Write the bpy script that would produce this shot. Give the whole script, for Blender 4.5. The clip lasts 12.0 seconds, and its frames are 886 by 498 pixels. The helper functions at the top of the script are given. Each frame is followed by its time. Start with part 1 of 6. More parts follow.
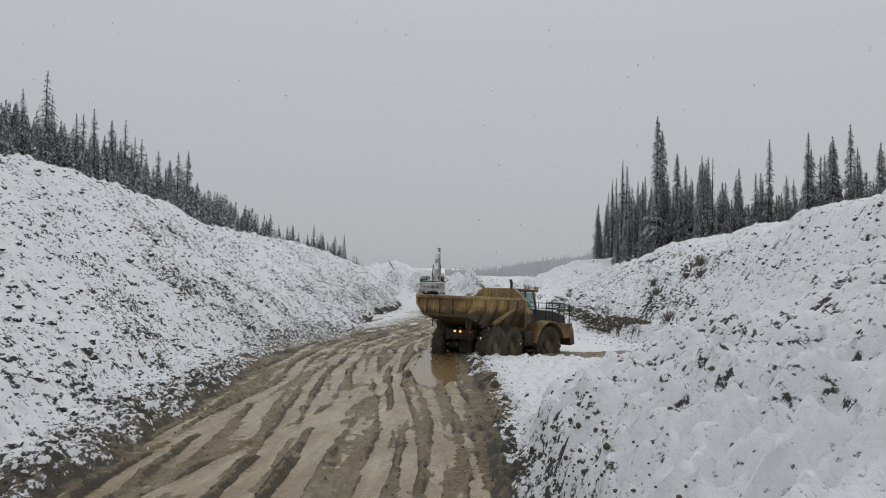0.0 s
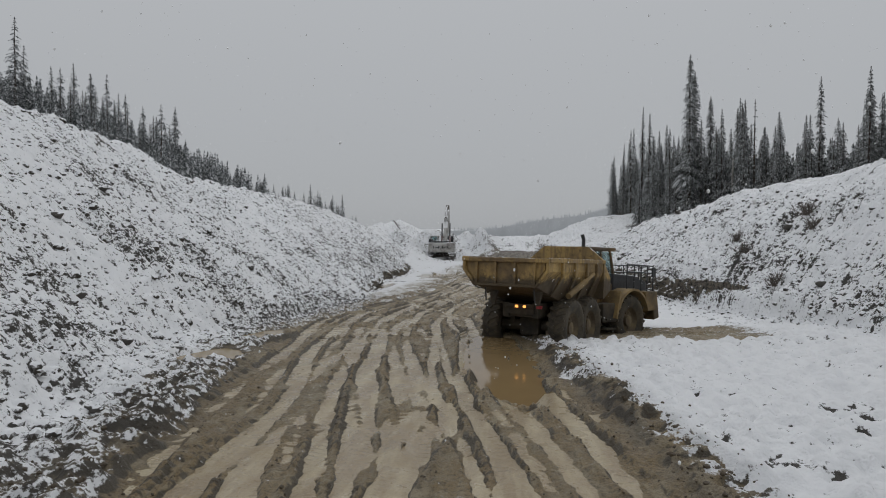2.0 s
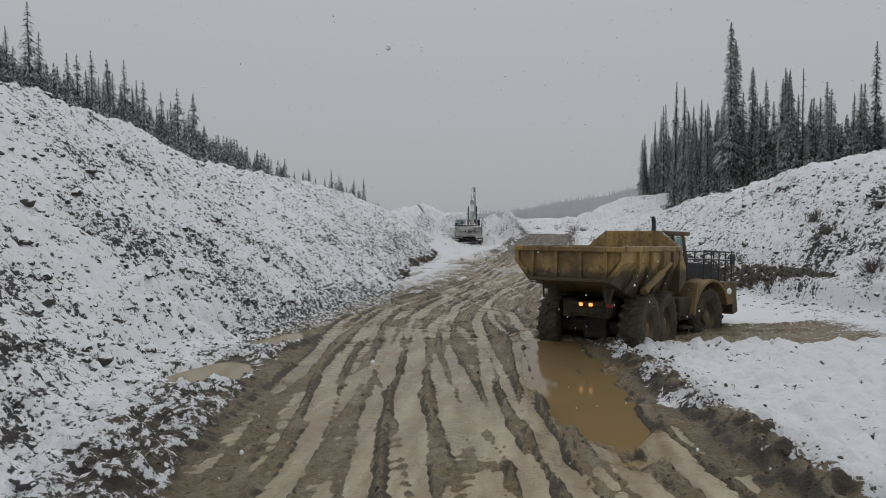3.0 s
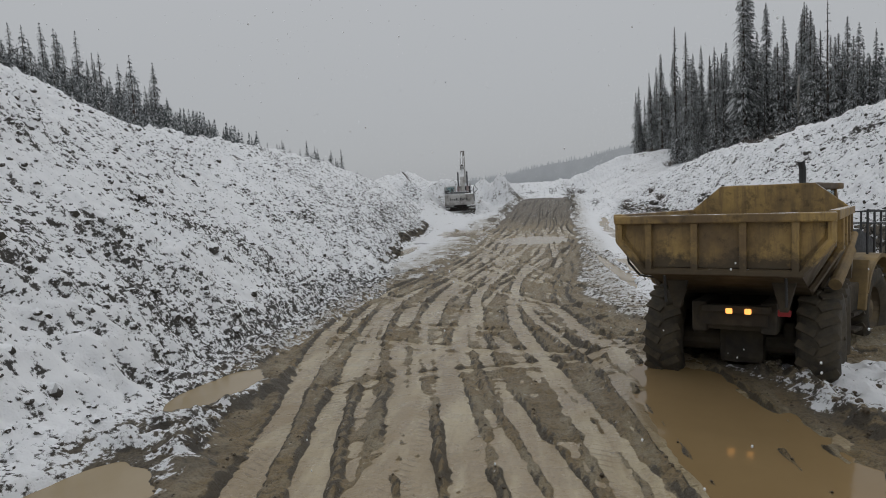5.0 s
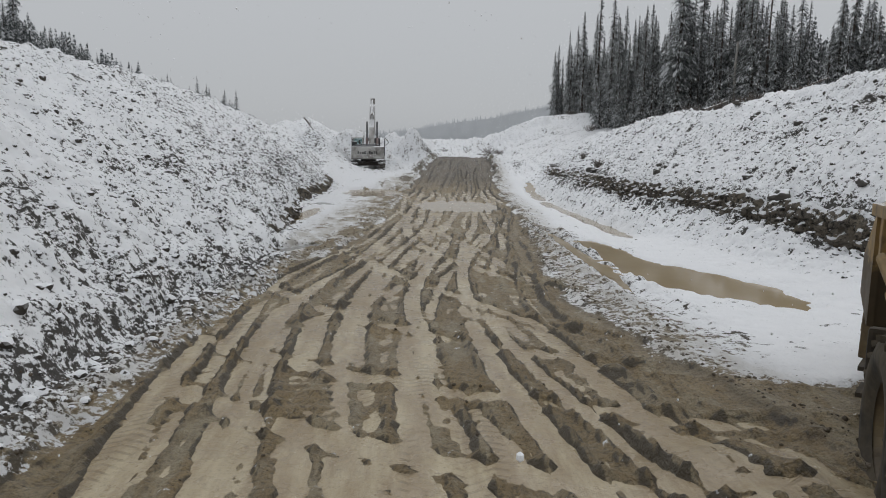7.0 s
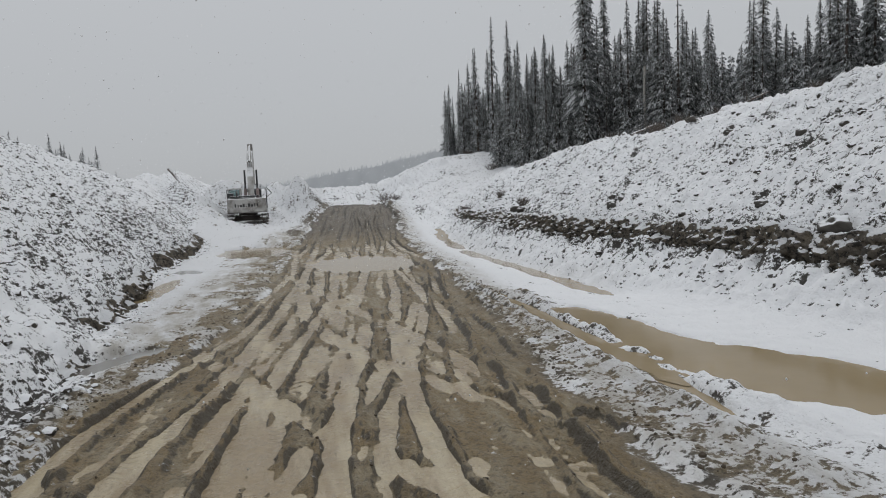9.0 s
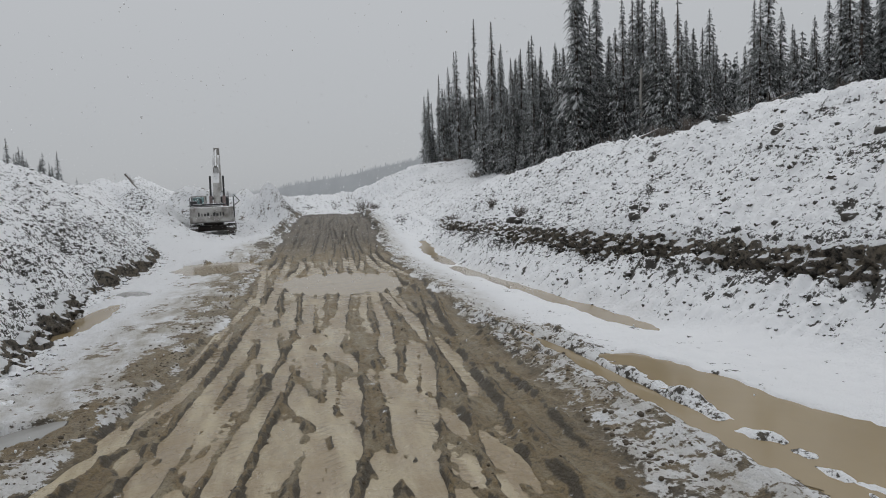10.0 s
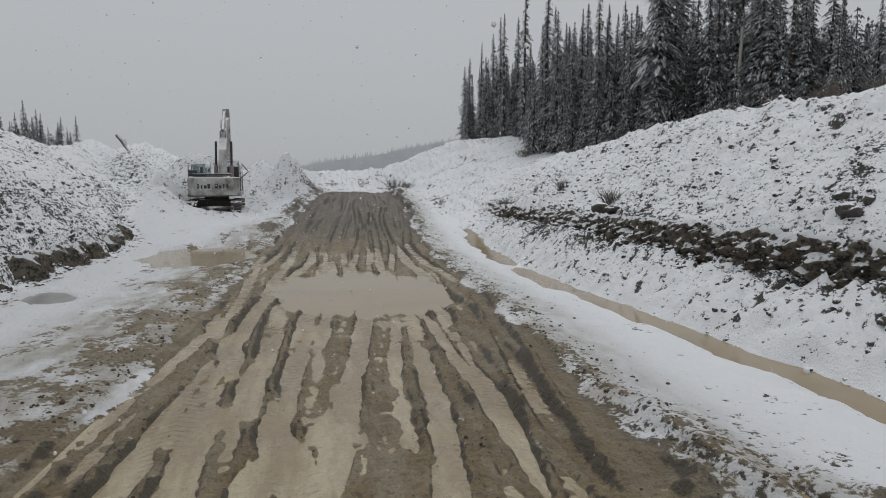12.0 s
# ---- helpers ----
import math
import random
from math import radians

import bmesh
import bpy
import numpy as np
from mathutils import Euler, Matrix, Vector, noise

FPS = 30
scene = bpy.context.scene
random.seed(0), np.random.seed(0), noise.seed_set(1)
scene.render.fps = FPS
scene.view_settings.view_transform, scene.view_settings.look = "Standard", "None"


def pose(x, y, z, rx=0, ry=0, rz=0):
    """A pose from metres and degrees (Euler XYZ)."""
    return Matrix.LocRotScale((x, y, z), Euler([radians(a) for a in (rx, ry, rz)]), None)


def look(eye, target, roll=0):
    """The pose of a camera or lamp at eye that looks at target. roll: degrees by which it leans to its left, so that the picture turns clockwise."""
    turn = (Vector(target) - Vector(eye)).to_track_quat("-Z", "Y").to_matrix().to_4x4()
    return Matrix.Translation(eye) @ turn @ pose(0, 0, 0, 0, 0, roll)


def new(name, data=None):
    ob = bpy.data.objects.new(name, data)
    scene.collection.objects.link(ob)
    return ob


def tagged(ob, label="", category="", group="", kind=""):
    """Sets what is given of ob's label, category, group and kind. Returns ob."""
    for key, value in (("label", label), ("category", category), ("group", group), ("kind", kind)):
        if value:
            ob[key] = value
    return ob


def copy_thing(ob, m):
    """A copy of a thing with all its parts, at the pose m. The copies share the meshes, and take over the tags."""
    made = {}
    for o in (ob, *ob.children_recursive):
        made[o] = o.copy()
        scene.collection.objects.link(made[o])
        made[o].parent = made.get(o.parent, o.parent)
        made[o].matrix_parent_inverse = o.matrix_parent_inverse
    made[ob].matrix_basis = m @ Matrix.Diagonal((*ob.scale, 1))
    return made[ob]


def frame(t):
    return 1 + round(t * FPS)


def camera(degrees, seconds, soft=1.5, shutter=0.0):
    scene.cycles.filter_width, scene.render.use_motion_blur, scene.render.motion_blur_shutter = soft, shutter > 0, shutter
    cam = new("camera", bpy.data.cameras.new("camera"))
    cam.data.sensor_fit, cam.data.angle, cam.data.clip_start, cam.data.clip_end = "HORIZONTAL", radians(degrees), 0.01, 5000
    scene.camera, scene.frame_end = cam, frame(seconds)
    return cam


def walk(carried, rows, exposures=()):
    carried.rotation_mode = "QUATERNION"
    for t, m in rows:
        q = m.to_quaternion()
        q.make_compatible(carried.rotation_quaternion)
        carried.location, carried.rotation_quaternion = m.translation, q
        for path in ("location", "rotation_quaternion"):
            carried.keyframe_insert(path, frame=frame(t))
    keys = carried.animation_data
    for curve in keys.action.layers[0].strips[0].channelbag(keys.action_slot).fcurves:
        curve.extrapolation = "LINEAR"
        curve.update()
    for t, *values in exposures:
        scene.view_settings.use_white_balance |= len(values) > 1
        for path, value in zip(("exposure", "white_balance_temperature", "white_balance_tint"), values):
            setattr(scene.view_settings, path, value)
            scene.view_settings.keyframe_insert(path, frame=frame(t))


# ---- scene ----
cam = camera(65.8, 12.0, soft=1.0)
PATH = [
    (0, (3.403, 1.759, 4.246), (3.216, 3.750, 4.301), 0.86),
    (0.5, (2.864, 3.557, 4.179), (2.775, 5.555, 4.236), 0.16),
    (1, (2.271, 5.288, 4.106), (2.212, 7.287, 4.144), 0.57),
    (1.5, (1.640, 7.117, 4.049), (1.535, 9.114, 4.041), 0.52),
    (2, (1.072, 8.885, 3.987), (0.896, 10.877, 3.928), 0.01),
    (2.5, (0.551, 10.522, 3.985), (0.322, 12.506, 3.884), -0.55),
    (3, (0.170, 12.000, 4.002), (-0.068, 13.983, 3.895), -0.87),
    (3.2, (0.033, 12.613, 4.022), (-0.205, 14.596, 3.917), -1.13),
    (4.8, (-1.351, 17.812, 3.859), (-1.552, 19.795, 3.699), -2.89),
    (5, (-1.526, 18.495, 3.834), (-1.713, 20.476, 3.635), -3.39),
    (5.5, (-1.796, 20.183, 3.778), (-1.862, 22.166, 3.529), -4.67),
    (6, (-2.130, 21.912, 3.800), (-2.083, 23.893, 3.531), -3.88),
    (6.5, (-2.469, 23.591, 3.746), (-2.389, 25.562, 3.418), -1.44),
    (6.7, (-2.548, 24.237, 3.720), (-2.471, 26.207, 3.383), -0.30),
    (8.3, (-2.824, 30.195, 3.294), (-2.532, 32.154, 3.021), -0.04),
    (8.5, (-2.815, 30.962, 3.253), (-2.484, 32.918, 3.001), -0.76),
    (9, (-2.748, 32.913, 3.205), (-2.326, 34.858, 3.001), -2.56),
    (9.5, (-2.663, 34.925, 3.198), (-2.176, 36.855, 3.005), -2.88),
    (10, (-2.524, 36.992, 3.118), (-2.027, 38.921, 2.938), -2.22),
    (10.5, (-2.322, 39.013, 3.022), (-1.876, 40.953, 2.831), -0.62),
    (11, (-2.018, 41.104, 2.891), (-1.633, 43.054, 2.669), 0.67),
    (11.5, (-1.736, 43.243, 2.790), (-1.359, 45.194, 2.563), 0.67),
    (12, (-1.484, 45.554, 2.729), (-1.065, 47.497, 2.502), -0.07),
]
walk(cam, [(t, look(eye, target, roll)) for t, eye, target, roll in PATH],
     exposures=[(0, 0.08), (1.4, 0.05), (2.0, -0.1), (2.5, -0.1), (5.0, -0.05), (5.5, 0.15), (6.5, 0.12), (8.5, 0.12), (10.5, 0.06), (12, 0.0)])

# ---- sky and light: a snow-laden overcast, brighter overhead than along the horizon ----
world = bpy.data.worlds.new("overcast")
scene.world = world
world.use_nodes = True
wn, wl = world.node_tree.nodes, world.node_tree.links
wn.clear()
w_out = wn.new("ShaderNodeOutputWorld")
w_bg = wn.new("ShaderNodeBackground")
w_sky = wn.new("ShaderNodeTexSky")
w_sky.sky_type = "NISHITA"
w_sky.sun_disc = False
w_sky.sun_elevation, w_sky.sun_rotation = radians(48), radians(200)
w_grey = wn.new("ShaderNodeHueSaturation")
w_grey.inputs["Saturation"].default_value = 0.25
w_grey.inputs["Value"].default_value = 0.12
w_co = wn.new("ShaderNodeTexCoord")
w_sep = wn.new("ShaderNodeSeparateXYZ")
w_ramp = wn.new("ShaderNodeMapRange")
w_ramp.inputs["From Min"].default_value, w_ramp.inputs["From Max"].default_value = 0.0, 1.0
w_ramp.inputs["To Min"].default_value, w_ramp.inputs["To Max"].default_value = 0.40, 0.69
w_tint = wn.new("ShaderNodeMix")
w_tint.data_type, w_tint.blend_type = "RGBA", "MULTIPLY"
w_tint.inputs["Factor"].default_value = 1.0
w_tint.inputs["B"].default_value = (0.96, 0.995, 1.04, 1)
w_mix = wn.new("ShaderNodeMix")
w_mix.data_type = "RGBA"
w_mix.inputs["Factor"].default_value = 0.06
wl.new(w_co.outputs["Generated"], w_sep.inputs[0])
wl.new(w_sep.outputs["Z"], w_ramp.inputs["Value"])
wl.new(w_ramp.outputs[0], w_tint.inputs["A"])
wl.new(w_sky.outputs[0], w_grey.inputs["Color"])
wl.new(w_tint.outputs["Result"], w_mix.inputs["A"])
wl.new(w_grey.outputs[0], w_mix.inputs["B"])
wl.new(w_mix.outputs["Result"], w_bg.inputs["Color"])
w_bg.inputs["Strength"].default_value = 1.0
wl.new(w_bg.outputs[0], w_out.inputs[0])
sun = new("sun", bpy.data.lights.new("sun", "SUN"))
sun.data.energy, sun.data.angle, sun.data.color = 0.5, radians(40), (1.0, 0.98, 0.95)
sun.rotation_euler = (radians(42), 0, radians(160))


# ---- materials ----
def shader(name):
    m = bpy.data.materials.new(name)
    m.use_nodes = True
    nt = m.node_tree
    return m, nt, nt.nodes["Principled BSDF"]


def noise_node(nt, scale, detail=4.0, rough=0.55, coord="Object", stretch=None):
    co = nt.nodes.new("ShaderNodeTexCoord")
    n = nt.nodes.new("ShaderNodeTexNoise")
    n.inputs["Scale"].default_value, n.inputs["Detail"].default_value, n.inputs["Roughness"].default_value = scale, detail, rough
    if stretch:
        mp = nt.nodes.new("ShaderNodeMapping")
        mp.inputs["Scale"].default_value = stretch
        nt.links.new(co.outputs[coord], mp.inputs[0])
        nt.links.new(mp.outputs[0], n.inputs["Vector"])
    else:
        nt.links.new(co.outputs[coord], n.inputs["Vector"])
    return n.outputs["Fac"]


def ramp(nt, value, stops):
    r = nt.nodes.new("ShaderNodeValToRGB")
    while len(r.color_ramp.elements) < len(stops):
        r.color_ramp.elements.new(0.5)
    for e, (p, c) in zip(r.color_ramp.elements, stops):
        e.position = p
        e.color = (*c, 1) if isinstance(c, tuple) else (c, c, c, 1)
    nt.links.new(value, r.inputs[0])
    return r.outputs[0]


def mix(nt, fac, a, b):
    m = nt.nodes.new("ShaderNodeMix")
    m.data_type = "RGBA"
    for socket, v in ((m.inputs["Factor"], fac), (m.inputs["A"], a), (m.inputs["B"], b)):
        if isinstance(v, (int, float)):
            socket.default_value = v
        elif isinstance(v, tuple):
            socket.default_value = (*v, 1)
        else:
            nt.links.new(v, socket)
    return m.outputs["Result"]


def maths(nt, op, a, b=0.0, clamp=False):
    m = nt.nodes.new("ShaderNodeMath")
    m.operation, m.use_clamp = op, clamp
    for socket, v in ((m.inputs[0], a), (m.inputs[1], b)):
        if isinstance(v, (int, float)):
            socket.default_value = v
        else:
            nt.links.new(v, socket)
    return m.outputs[0]


def bump(nt, bsdf, height, strength=0.4, distance=0.02):
    b = nt.nodes.new("ShaderNodeBump")
    b.inputs["Strength"].default_value, b.inputs["Distance"].default_value = strength, distance
    nt.links.new(height, b.inputs["Height"])
    nt.links.new(b.outputs[0], bsdf.inputs["Normal"])


def attribute(nt, name):
    a = nt.nodes.new("ShaderNodeAttribute")
    a.attribute_name = name
    return a.outputs["Fac"]


def up_facing(nt, low, high):
    """How far a surface faces the sky: 0 below low, 1 above high."""
    g = nt.nodes.new("ShaderNodeNewGeometry")
    s = nt.nodes.new("ShaderNodeSeparateXYZ")
    nt.links.new(g.outputs["Normal"], s.inputs[0])
    r = nt.nodes.new("ShaderNodeMapRange")
    r.interpolation_type = "SMOOTHSTEP"
    r.inputs["From Min"].default_value, r.inputs["From Max"].default_value = low, high
    nt.links.new(s.outputs["Z"], r.inputs["Value"])
    return r.outputs[0]


SNOW = (0.86, 0.87, 0.885)


def plain(name, colour, rough=0.6, metal=0.0, grain=6.0, spread=0.25, relief=0.0, dirt=None, dirt_amount=0.5, snow=0.0):
    """A painted, rubber or metal surface with two scales of variation, mud splashes and lying snow."""
    m, nt, b = shader(name)
    lo = tuple(c * (1 - spread) for c in colour)
    hi = tuple(min(1.0, c * (1 + spread)) for c in colour)
    col = mix(nt, noise_node(nt, grain, 6), lo, hi)
    if dirt:
        cover = ramp(nt, noise_node(nt, grain * 0.35, 8, 0.65), [(max(0.0, 0.62 - dirt_amount * 0.4), 0.0), (min(1.0, 0.8 - dirt_amount * 0.3), 1.0)])
        col = mix(nt, cover, col, mix(nt, noise_node(nt, grain * 3, 4), tuple(c * 0.6 for c in dirt), dirt))
    if snow:
        lying = maths(nt, "MULTIPLY", up_facing(nt, 0.55, 0.8), ramp(nt, noise_node(nt, 5, 5), [(0.5 - snow * 0.5, 0.0), (0.62 - snow * 0.4, 1.0)]))
        col = mix(nt, lying, col, SNOW)
    nt.links.new(col, b.inputs["Base Color"])
    r = ramp(nt, noise_node(nt, grain * 2, 4), [(0.3, max(0.0, rough - 0.12)), (0.7, min(1.0, rough + 0.12))])
    nt.links.new(r, b.inputs["Roughness"])
    b.inputs["Metallic"].default_value = metal
    if relief:
        bump(nt, b, noise_node(nt, grain * 5, 4), relief, 0.02)
    return m


ground_mat, nt, b = shader("snow_and_mud")
n_drag = noise_node(nt, 3.0, 6, 0.7, stretch=(2.4, 0.8, 1.0))
n_big, n_mid, n_fine = noise_node(nt, 0.35, 5), noise_node(nt, 2.6, 6, 0.6), noise_node(nt, 14, 6, 0.65)
n_pat = noise_node(nt, 1.1, 6, 0.65, stretch=(1.8, 0.6, 1.0))
mud_dark = mix(nt, n_mid, (0.150, 0.116, 0.066), (0.31, 0.243, 0.142))
mud_light = mix(nt, n_mid, (0.30, 0.245, 0.155), (0.44, 0.365, 0.24))
mud_ochre = mix(nt, n_fine, (0.21, 0.145, 0.065), (0.36, 0.26, 0.125))
churn = maths(nt, "ADD", attribute(nt, "churn"), maths(nt, "MULTIPLY", maths(nt, "SUBTRACT", n_drag, 0.5), 1.8))
mud_col = mix(nt, ramp(nt, churn, [(0.55, 0.0), (1.2, 1.0)]), mud_light, mud_dark)
mud_col = mix(nt, ramp(nt, n_pat, [(0.40, 0.0), (0.53, 0.9)]), mud_col, mud_ochre)
mud_col = mix(nt, ramp(nt, n_big, [(0.42, 0.0), (0.6, 0.45)]), mud_col, mix(nt, n_mid, (0.11, 0.082, 0.045), (0.28, 0.21, 0.115)))
mud_col = mix(nt, ramp(nt, n_fine, [(0.36, 0.0), (0.50, 1.0)]), mix(nt, 0.55, mud_col, (0.05, 0.04, 0.026)), mud_col)
mud_col = mix(nt, ramp(nt, attribute(nt, "ramp"), [(0.0, 0.0), (1.0, 0.75)]), mud_col, mix(nt, n_drag, (0.06, 0.05, 0.036), (0.17, 0.142, 0.105)))
smear = ramp(nt, noise_node(nt, 2.2, 7, 0.7, stretch=(1.5, 0.5, 1.0)), [(0.52, 0.0), (0.62, 0.8)])
mud_col = mix(nt, maths(nt, "MULTIPLY", smear, maths(nt, "SUBTRACT", 1.0, attribute(nt, "ramp"))), mud_col, mix(nt, n_fine, (0.30, 0.245, 0.155), (0.44, 0.37, 0.245)))
# mud is darkened where the ground is steep, as on rut walls
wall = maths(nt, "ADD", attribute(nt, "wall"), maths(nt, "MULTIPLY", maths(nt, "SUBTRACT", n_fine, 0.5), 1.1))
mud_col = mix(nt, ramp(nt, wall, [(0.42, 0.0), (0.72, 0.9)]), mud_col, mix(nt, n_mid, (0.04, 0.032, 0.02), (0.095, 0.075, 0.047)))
n_grit = noise_node(nt, 34, 4, 0.7)
mud_col = mix(nt, ramp(nt, n_grit, [(0.36, 0.0), (0.47, 1.0)]), mix(nt, 0.5, mud_col, (0.055, 0.042, 0.026)), mud_col)
soil = mix(nt, n_fine, (0.028, 0.026, 0.024), (0.095, 0.087, 0.077))
snow_col = mix(nt, n_mid, (0.83, 0.84, 0.86), (0.91, 0.915, 0.925))
slush = maths(nt, "MULTIPLY", attribute(nt, "slush"), ramp(nt, noise_node(nt, 1.3, 6, 0.65, stretch=(1.6, 0.6, 1.0)), [(0.34, 0.0), (0.62, 1.0)]))
snow_col = mix(nt, slush, snow_col, mix(nt, n_mid, (0.36, 0.32, 0.25), (0.56, 0.53, 0.48)))
earth = mix(nt, attribute(nt, "mud"), soil, mud_col)
n_clump = noise_node(nt, 4.6, 5, 0.6, stretch=(0.8, 1.0, 1.7))
speck = maths(nt, "ADD", maths(nt, "MULTIPLY", maths(nt, "SUBTRACT", n_fine, 0.5), 1.5), maths(nt, "MULTIPLY", maths(nt, "SUBTRACT", n_clump, 0.5), 1.5))
speck = maths(nt, "ADD", attribute(nt, "snow"), speck)
cover = ramp(nt, speck, [(0.41, 0.0), (0.56, 1.0)])
nt.links.new(mix(nt, cover, earth, snow_col), b.inputs["Base Color"])
wet_rough = mix(nt, attribute(nt, "mud"), (0.9, 0.9, 0.9), mix(nt, n_mid, (0.28, 0.28, 0.28), (0.65, 0.65, 0.65)))
nt.links.new(mix(nt, cover, wet_rough, (0.75, 0.75, 0.75)), b.inputs["Roughness"])
relief = maths(nt, "ADD", n_fine, maths(nt, "ADD", maths(nt, "MULTIPLY", noise_node(nt, 40, 4), 0.35), maths(nt, "MULTIPLY", n_drag, 0.8)))
relief = maths(nt, "MULTIPLY", relief, maths(nt, "ADD", 1.0, maths(nt, "MULTIPLY", attribute(nt, "mud"), 1.6)))
bump(nt, b, relief, 0.85, 0.05)

water_mat, nt, b = shader("muddy_water")
nt.links.new(mix(nt, noise_node(nt, 0.6, 4), (0.27, 0.205, 0.115), (0.38, 0.30, 0.185)), b.inputs["Base Color"])
b.inputs["Roughness"].default_value = 0.12
b.inputs["IOR"].default_value = 1.33
bump(nt, b, noise_node(nt, 7, 2), 0.06, 0.02)

orange_mat, nt, b = shader("orange_muddy_water")
nt.links.new(mix(nt, noise_node(nt, 0.6, 4), (0.215, 0.145, 0.067), (0.31, 0.215, 0.108)), b.inputs["Base Color"])
b.inputs["Roughness"].default_value = 0.07
b.inputs["IOR"].default_value = 1.33
bump(nt, b, noise_node(nt, 7, 2), 0.06, 0.02)

ice_mat, nt, b = shader("grey_slushy_ice")
nt.links.new(mix(nt, noise_node(nt, 1.5, 5), (0.20, 0.19, 0.165), (0.36, 0.36, 0.35)), b.inputs["Base Color"])
b.inputs["Roughness"].default_value = 0.18
bump(nt, b, noise_node(nt, 5, 3), 0.1, 0.02)

slurry_mat, nt, b = shader("wet_mud_slurry")
silt = mix(nt, noise_node(nt, 1.1, 6, 0.6), (0.36, 0.295, 0.185), (0.50, 0.425, 0.28))
damp = ramp(nt, noise_node(nt, 0.8, 8, 0.72, stretch=(2.6, 0.45, 1.0)), [(0.39, 0.0), (0.55, 1.0)])
silt = mix(nt, damp, silt, mix(nt, noise_node(nt, 16, 5, 0.6), (0.20, 0.145, 0.075), (0.36, 0.275, 0.165)))
crumbs = ramp(nt, noise_node(nt, 24, 6, 0.75), [(0.36, 0.0), (0.45, 1.0)])
silt = mix(nt, crumbs, mix(nt, 0.5, silt, (0.12, 0.09, 0.055)), silt)
place = nt.nodes.new("ShaderNodeTexCoord")
axes = nt.nodes.new("ShaderNodeSeparateXYZ")
nt.links.new(place.outputs["Object"], axes.inputs[0])
zig = maths(nt, "ABSOLUTE", maths(nt, "SUBTRACT", maths(nt, "FRACT", maths(nt, "MULTIPLY", axes.outputs["X"], 1.9)), 0.5))
wave = maths(nt, "SINE", maths(nt, "MULTIPLY", maths(nt, "ADD", axes.outputs["Y"], maths(nt, "MULTIPLY", zig, 0.35)), 42.0))
rolled = ramp(nt, noise_node(nt, 0.9, 3, 0.5, stretch=(2.4, 0.3, 1.0)), [(0.55, 0.0), (0.63, 1.0)])
tread = maths(nt, "MULTIPLY", rolled, ramp(nt, wave, [(0.55, 0.0), (0.8, 1.0)]))
nt.links.new(mix(nt, maths(nt, "MULTIPLY", tread, 0.45), silt, (0.15, 0.115, 0.068)), b.inputs["Base Color"])
nt.links.new(ramp(nt, noise_node(nt, 2.2, 4), [(0.35, 0.15), (0.7, 0.5)]), b.inputs["Roughness"])
bump(nt, b, maths(nt, "ADD", noise_node(nt, 14, 6, 0.65), maths(nt, "MULTIPLY", tread, -0.9)), 0.45, 0.03)

bark_mat = plain("bark", (0.07, 0.055, 0.045), 0.9, grain=9, spread=0.4, relief=0.6)


def needle_material(name, dark, light, snowy):
    m, nt, b = shader(name)
    g = nt.nodes.new("ShaderNodeNewGeometry")
    o = nt.nodes.new("ShaderNodeObjectInfo")
    col = mix(nt, g.outputs["Random Per Island"], dark, light)
    col = mix(nt, maths(nt, "MULTIPLY", o.outputs["Random"], 0.5), col, tuple(c * 0.6 for c in dark))
    r = maths(nt, "FRACT", maths(nt, "MULTIPLY", g.outputs["Random Per Island"], 7.31))
    lying = maths(nt, "LESS_THAN", r, snowy)
    nt.links.new(mix(nt, lying, col, (0.50, 0.51, 0.52)), b.inputs["Base Color"])
    b.inputs["Roughness"].default_value = 0.8
    return m


# both needle colours are lightened towards grey to stand in for haze
needle_mat = needle_material("spruce_needles", (0.072, 0.080, 0.076), (0.175, 0.184, 0.176), 0.38)
needle_far_mat = needle_material("hazed_spruce_needles", (0.06, 0.07, 0.068), (0.13, 0.14, 0.14), 0.38)
yellow_mat = plain("worn_yellow_paint", (0.30, 0.165, 0.04), 0.6, grain=2.5, spread=0.35, dirt=(0.11, 0.075, 0.04), dirt_amount=0.95, snow=0.1)
body_mat = plain("muddy_steel_plate", (0.50, 0.335, 0.11), 0.6, grain=2.0, spread=0.4, dirt=(0.20, 0.13, 0.058), dirt_amount=0.65, snow=0.1)
wing_mat = plain("mud_caked_wing", (0.30, 0.205, 0.085), 0.7, grain=3, spread=0.4, dirt=(0.10, 0.072, 0.042), dirt_amount=0.7)
chassis_mat = plain("muddy_chassis", (0.030, 0.026, 0.021), 0.8, grain=5, spread=0.4, dirt=(0.085, 0.066, 0.042), dirt_amount=0.7)
tyre_mat = plain("muddy_tyre_rubber", (0.024, 0.022, 0.019), 0.85, grain=7, spread=0.3, dirt=(0.10, 0.08, 0.052), dirt_amount=0.7)
rim_mat = plain("muddy_rim", (0.22, 0.16, 0.075), 0.65, grain=6, dirt=(0.12, 0.09, 0.055), dirt_amount=0.8)
dark_mat = plain("dark_steel", (0.03, 0.03, 0.031), 0.55, grain=8, snow=0.3)
load_mat = plain("wet_spoil", (0.15, 0.115, 0.075), 0.85, grain=4, spread=0.4, relief=0.8)
nt = body_mat.node_tree
paint = nt.nodes["Principled BSDF"]
spot = nt.nodes.new("ShaderNodeSeparateXYZ")
where = nt.nodes.new("ShaderNodeTexCoord")
nt.links.new(where.outputs["Object"], spot.inputs[0])
splash = maths(nt, "ADD", spot.outputs["Z"], maths(nt, "MULTIPLY", noise_node(nt, 3.5, 6, 0.7), 0.9))
mudline = ramp(nt, maths(nt, "SUBTRACT", splash, 2.27), [(0.30, 1.0), (0.46, 0.0)])
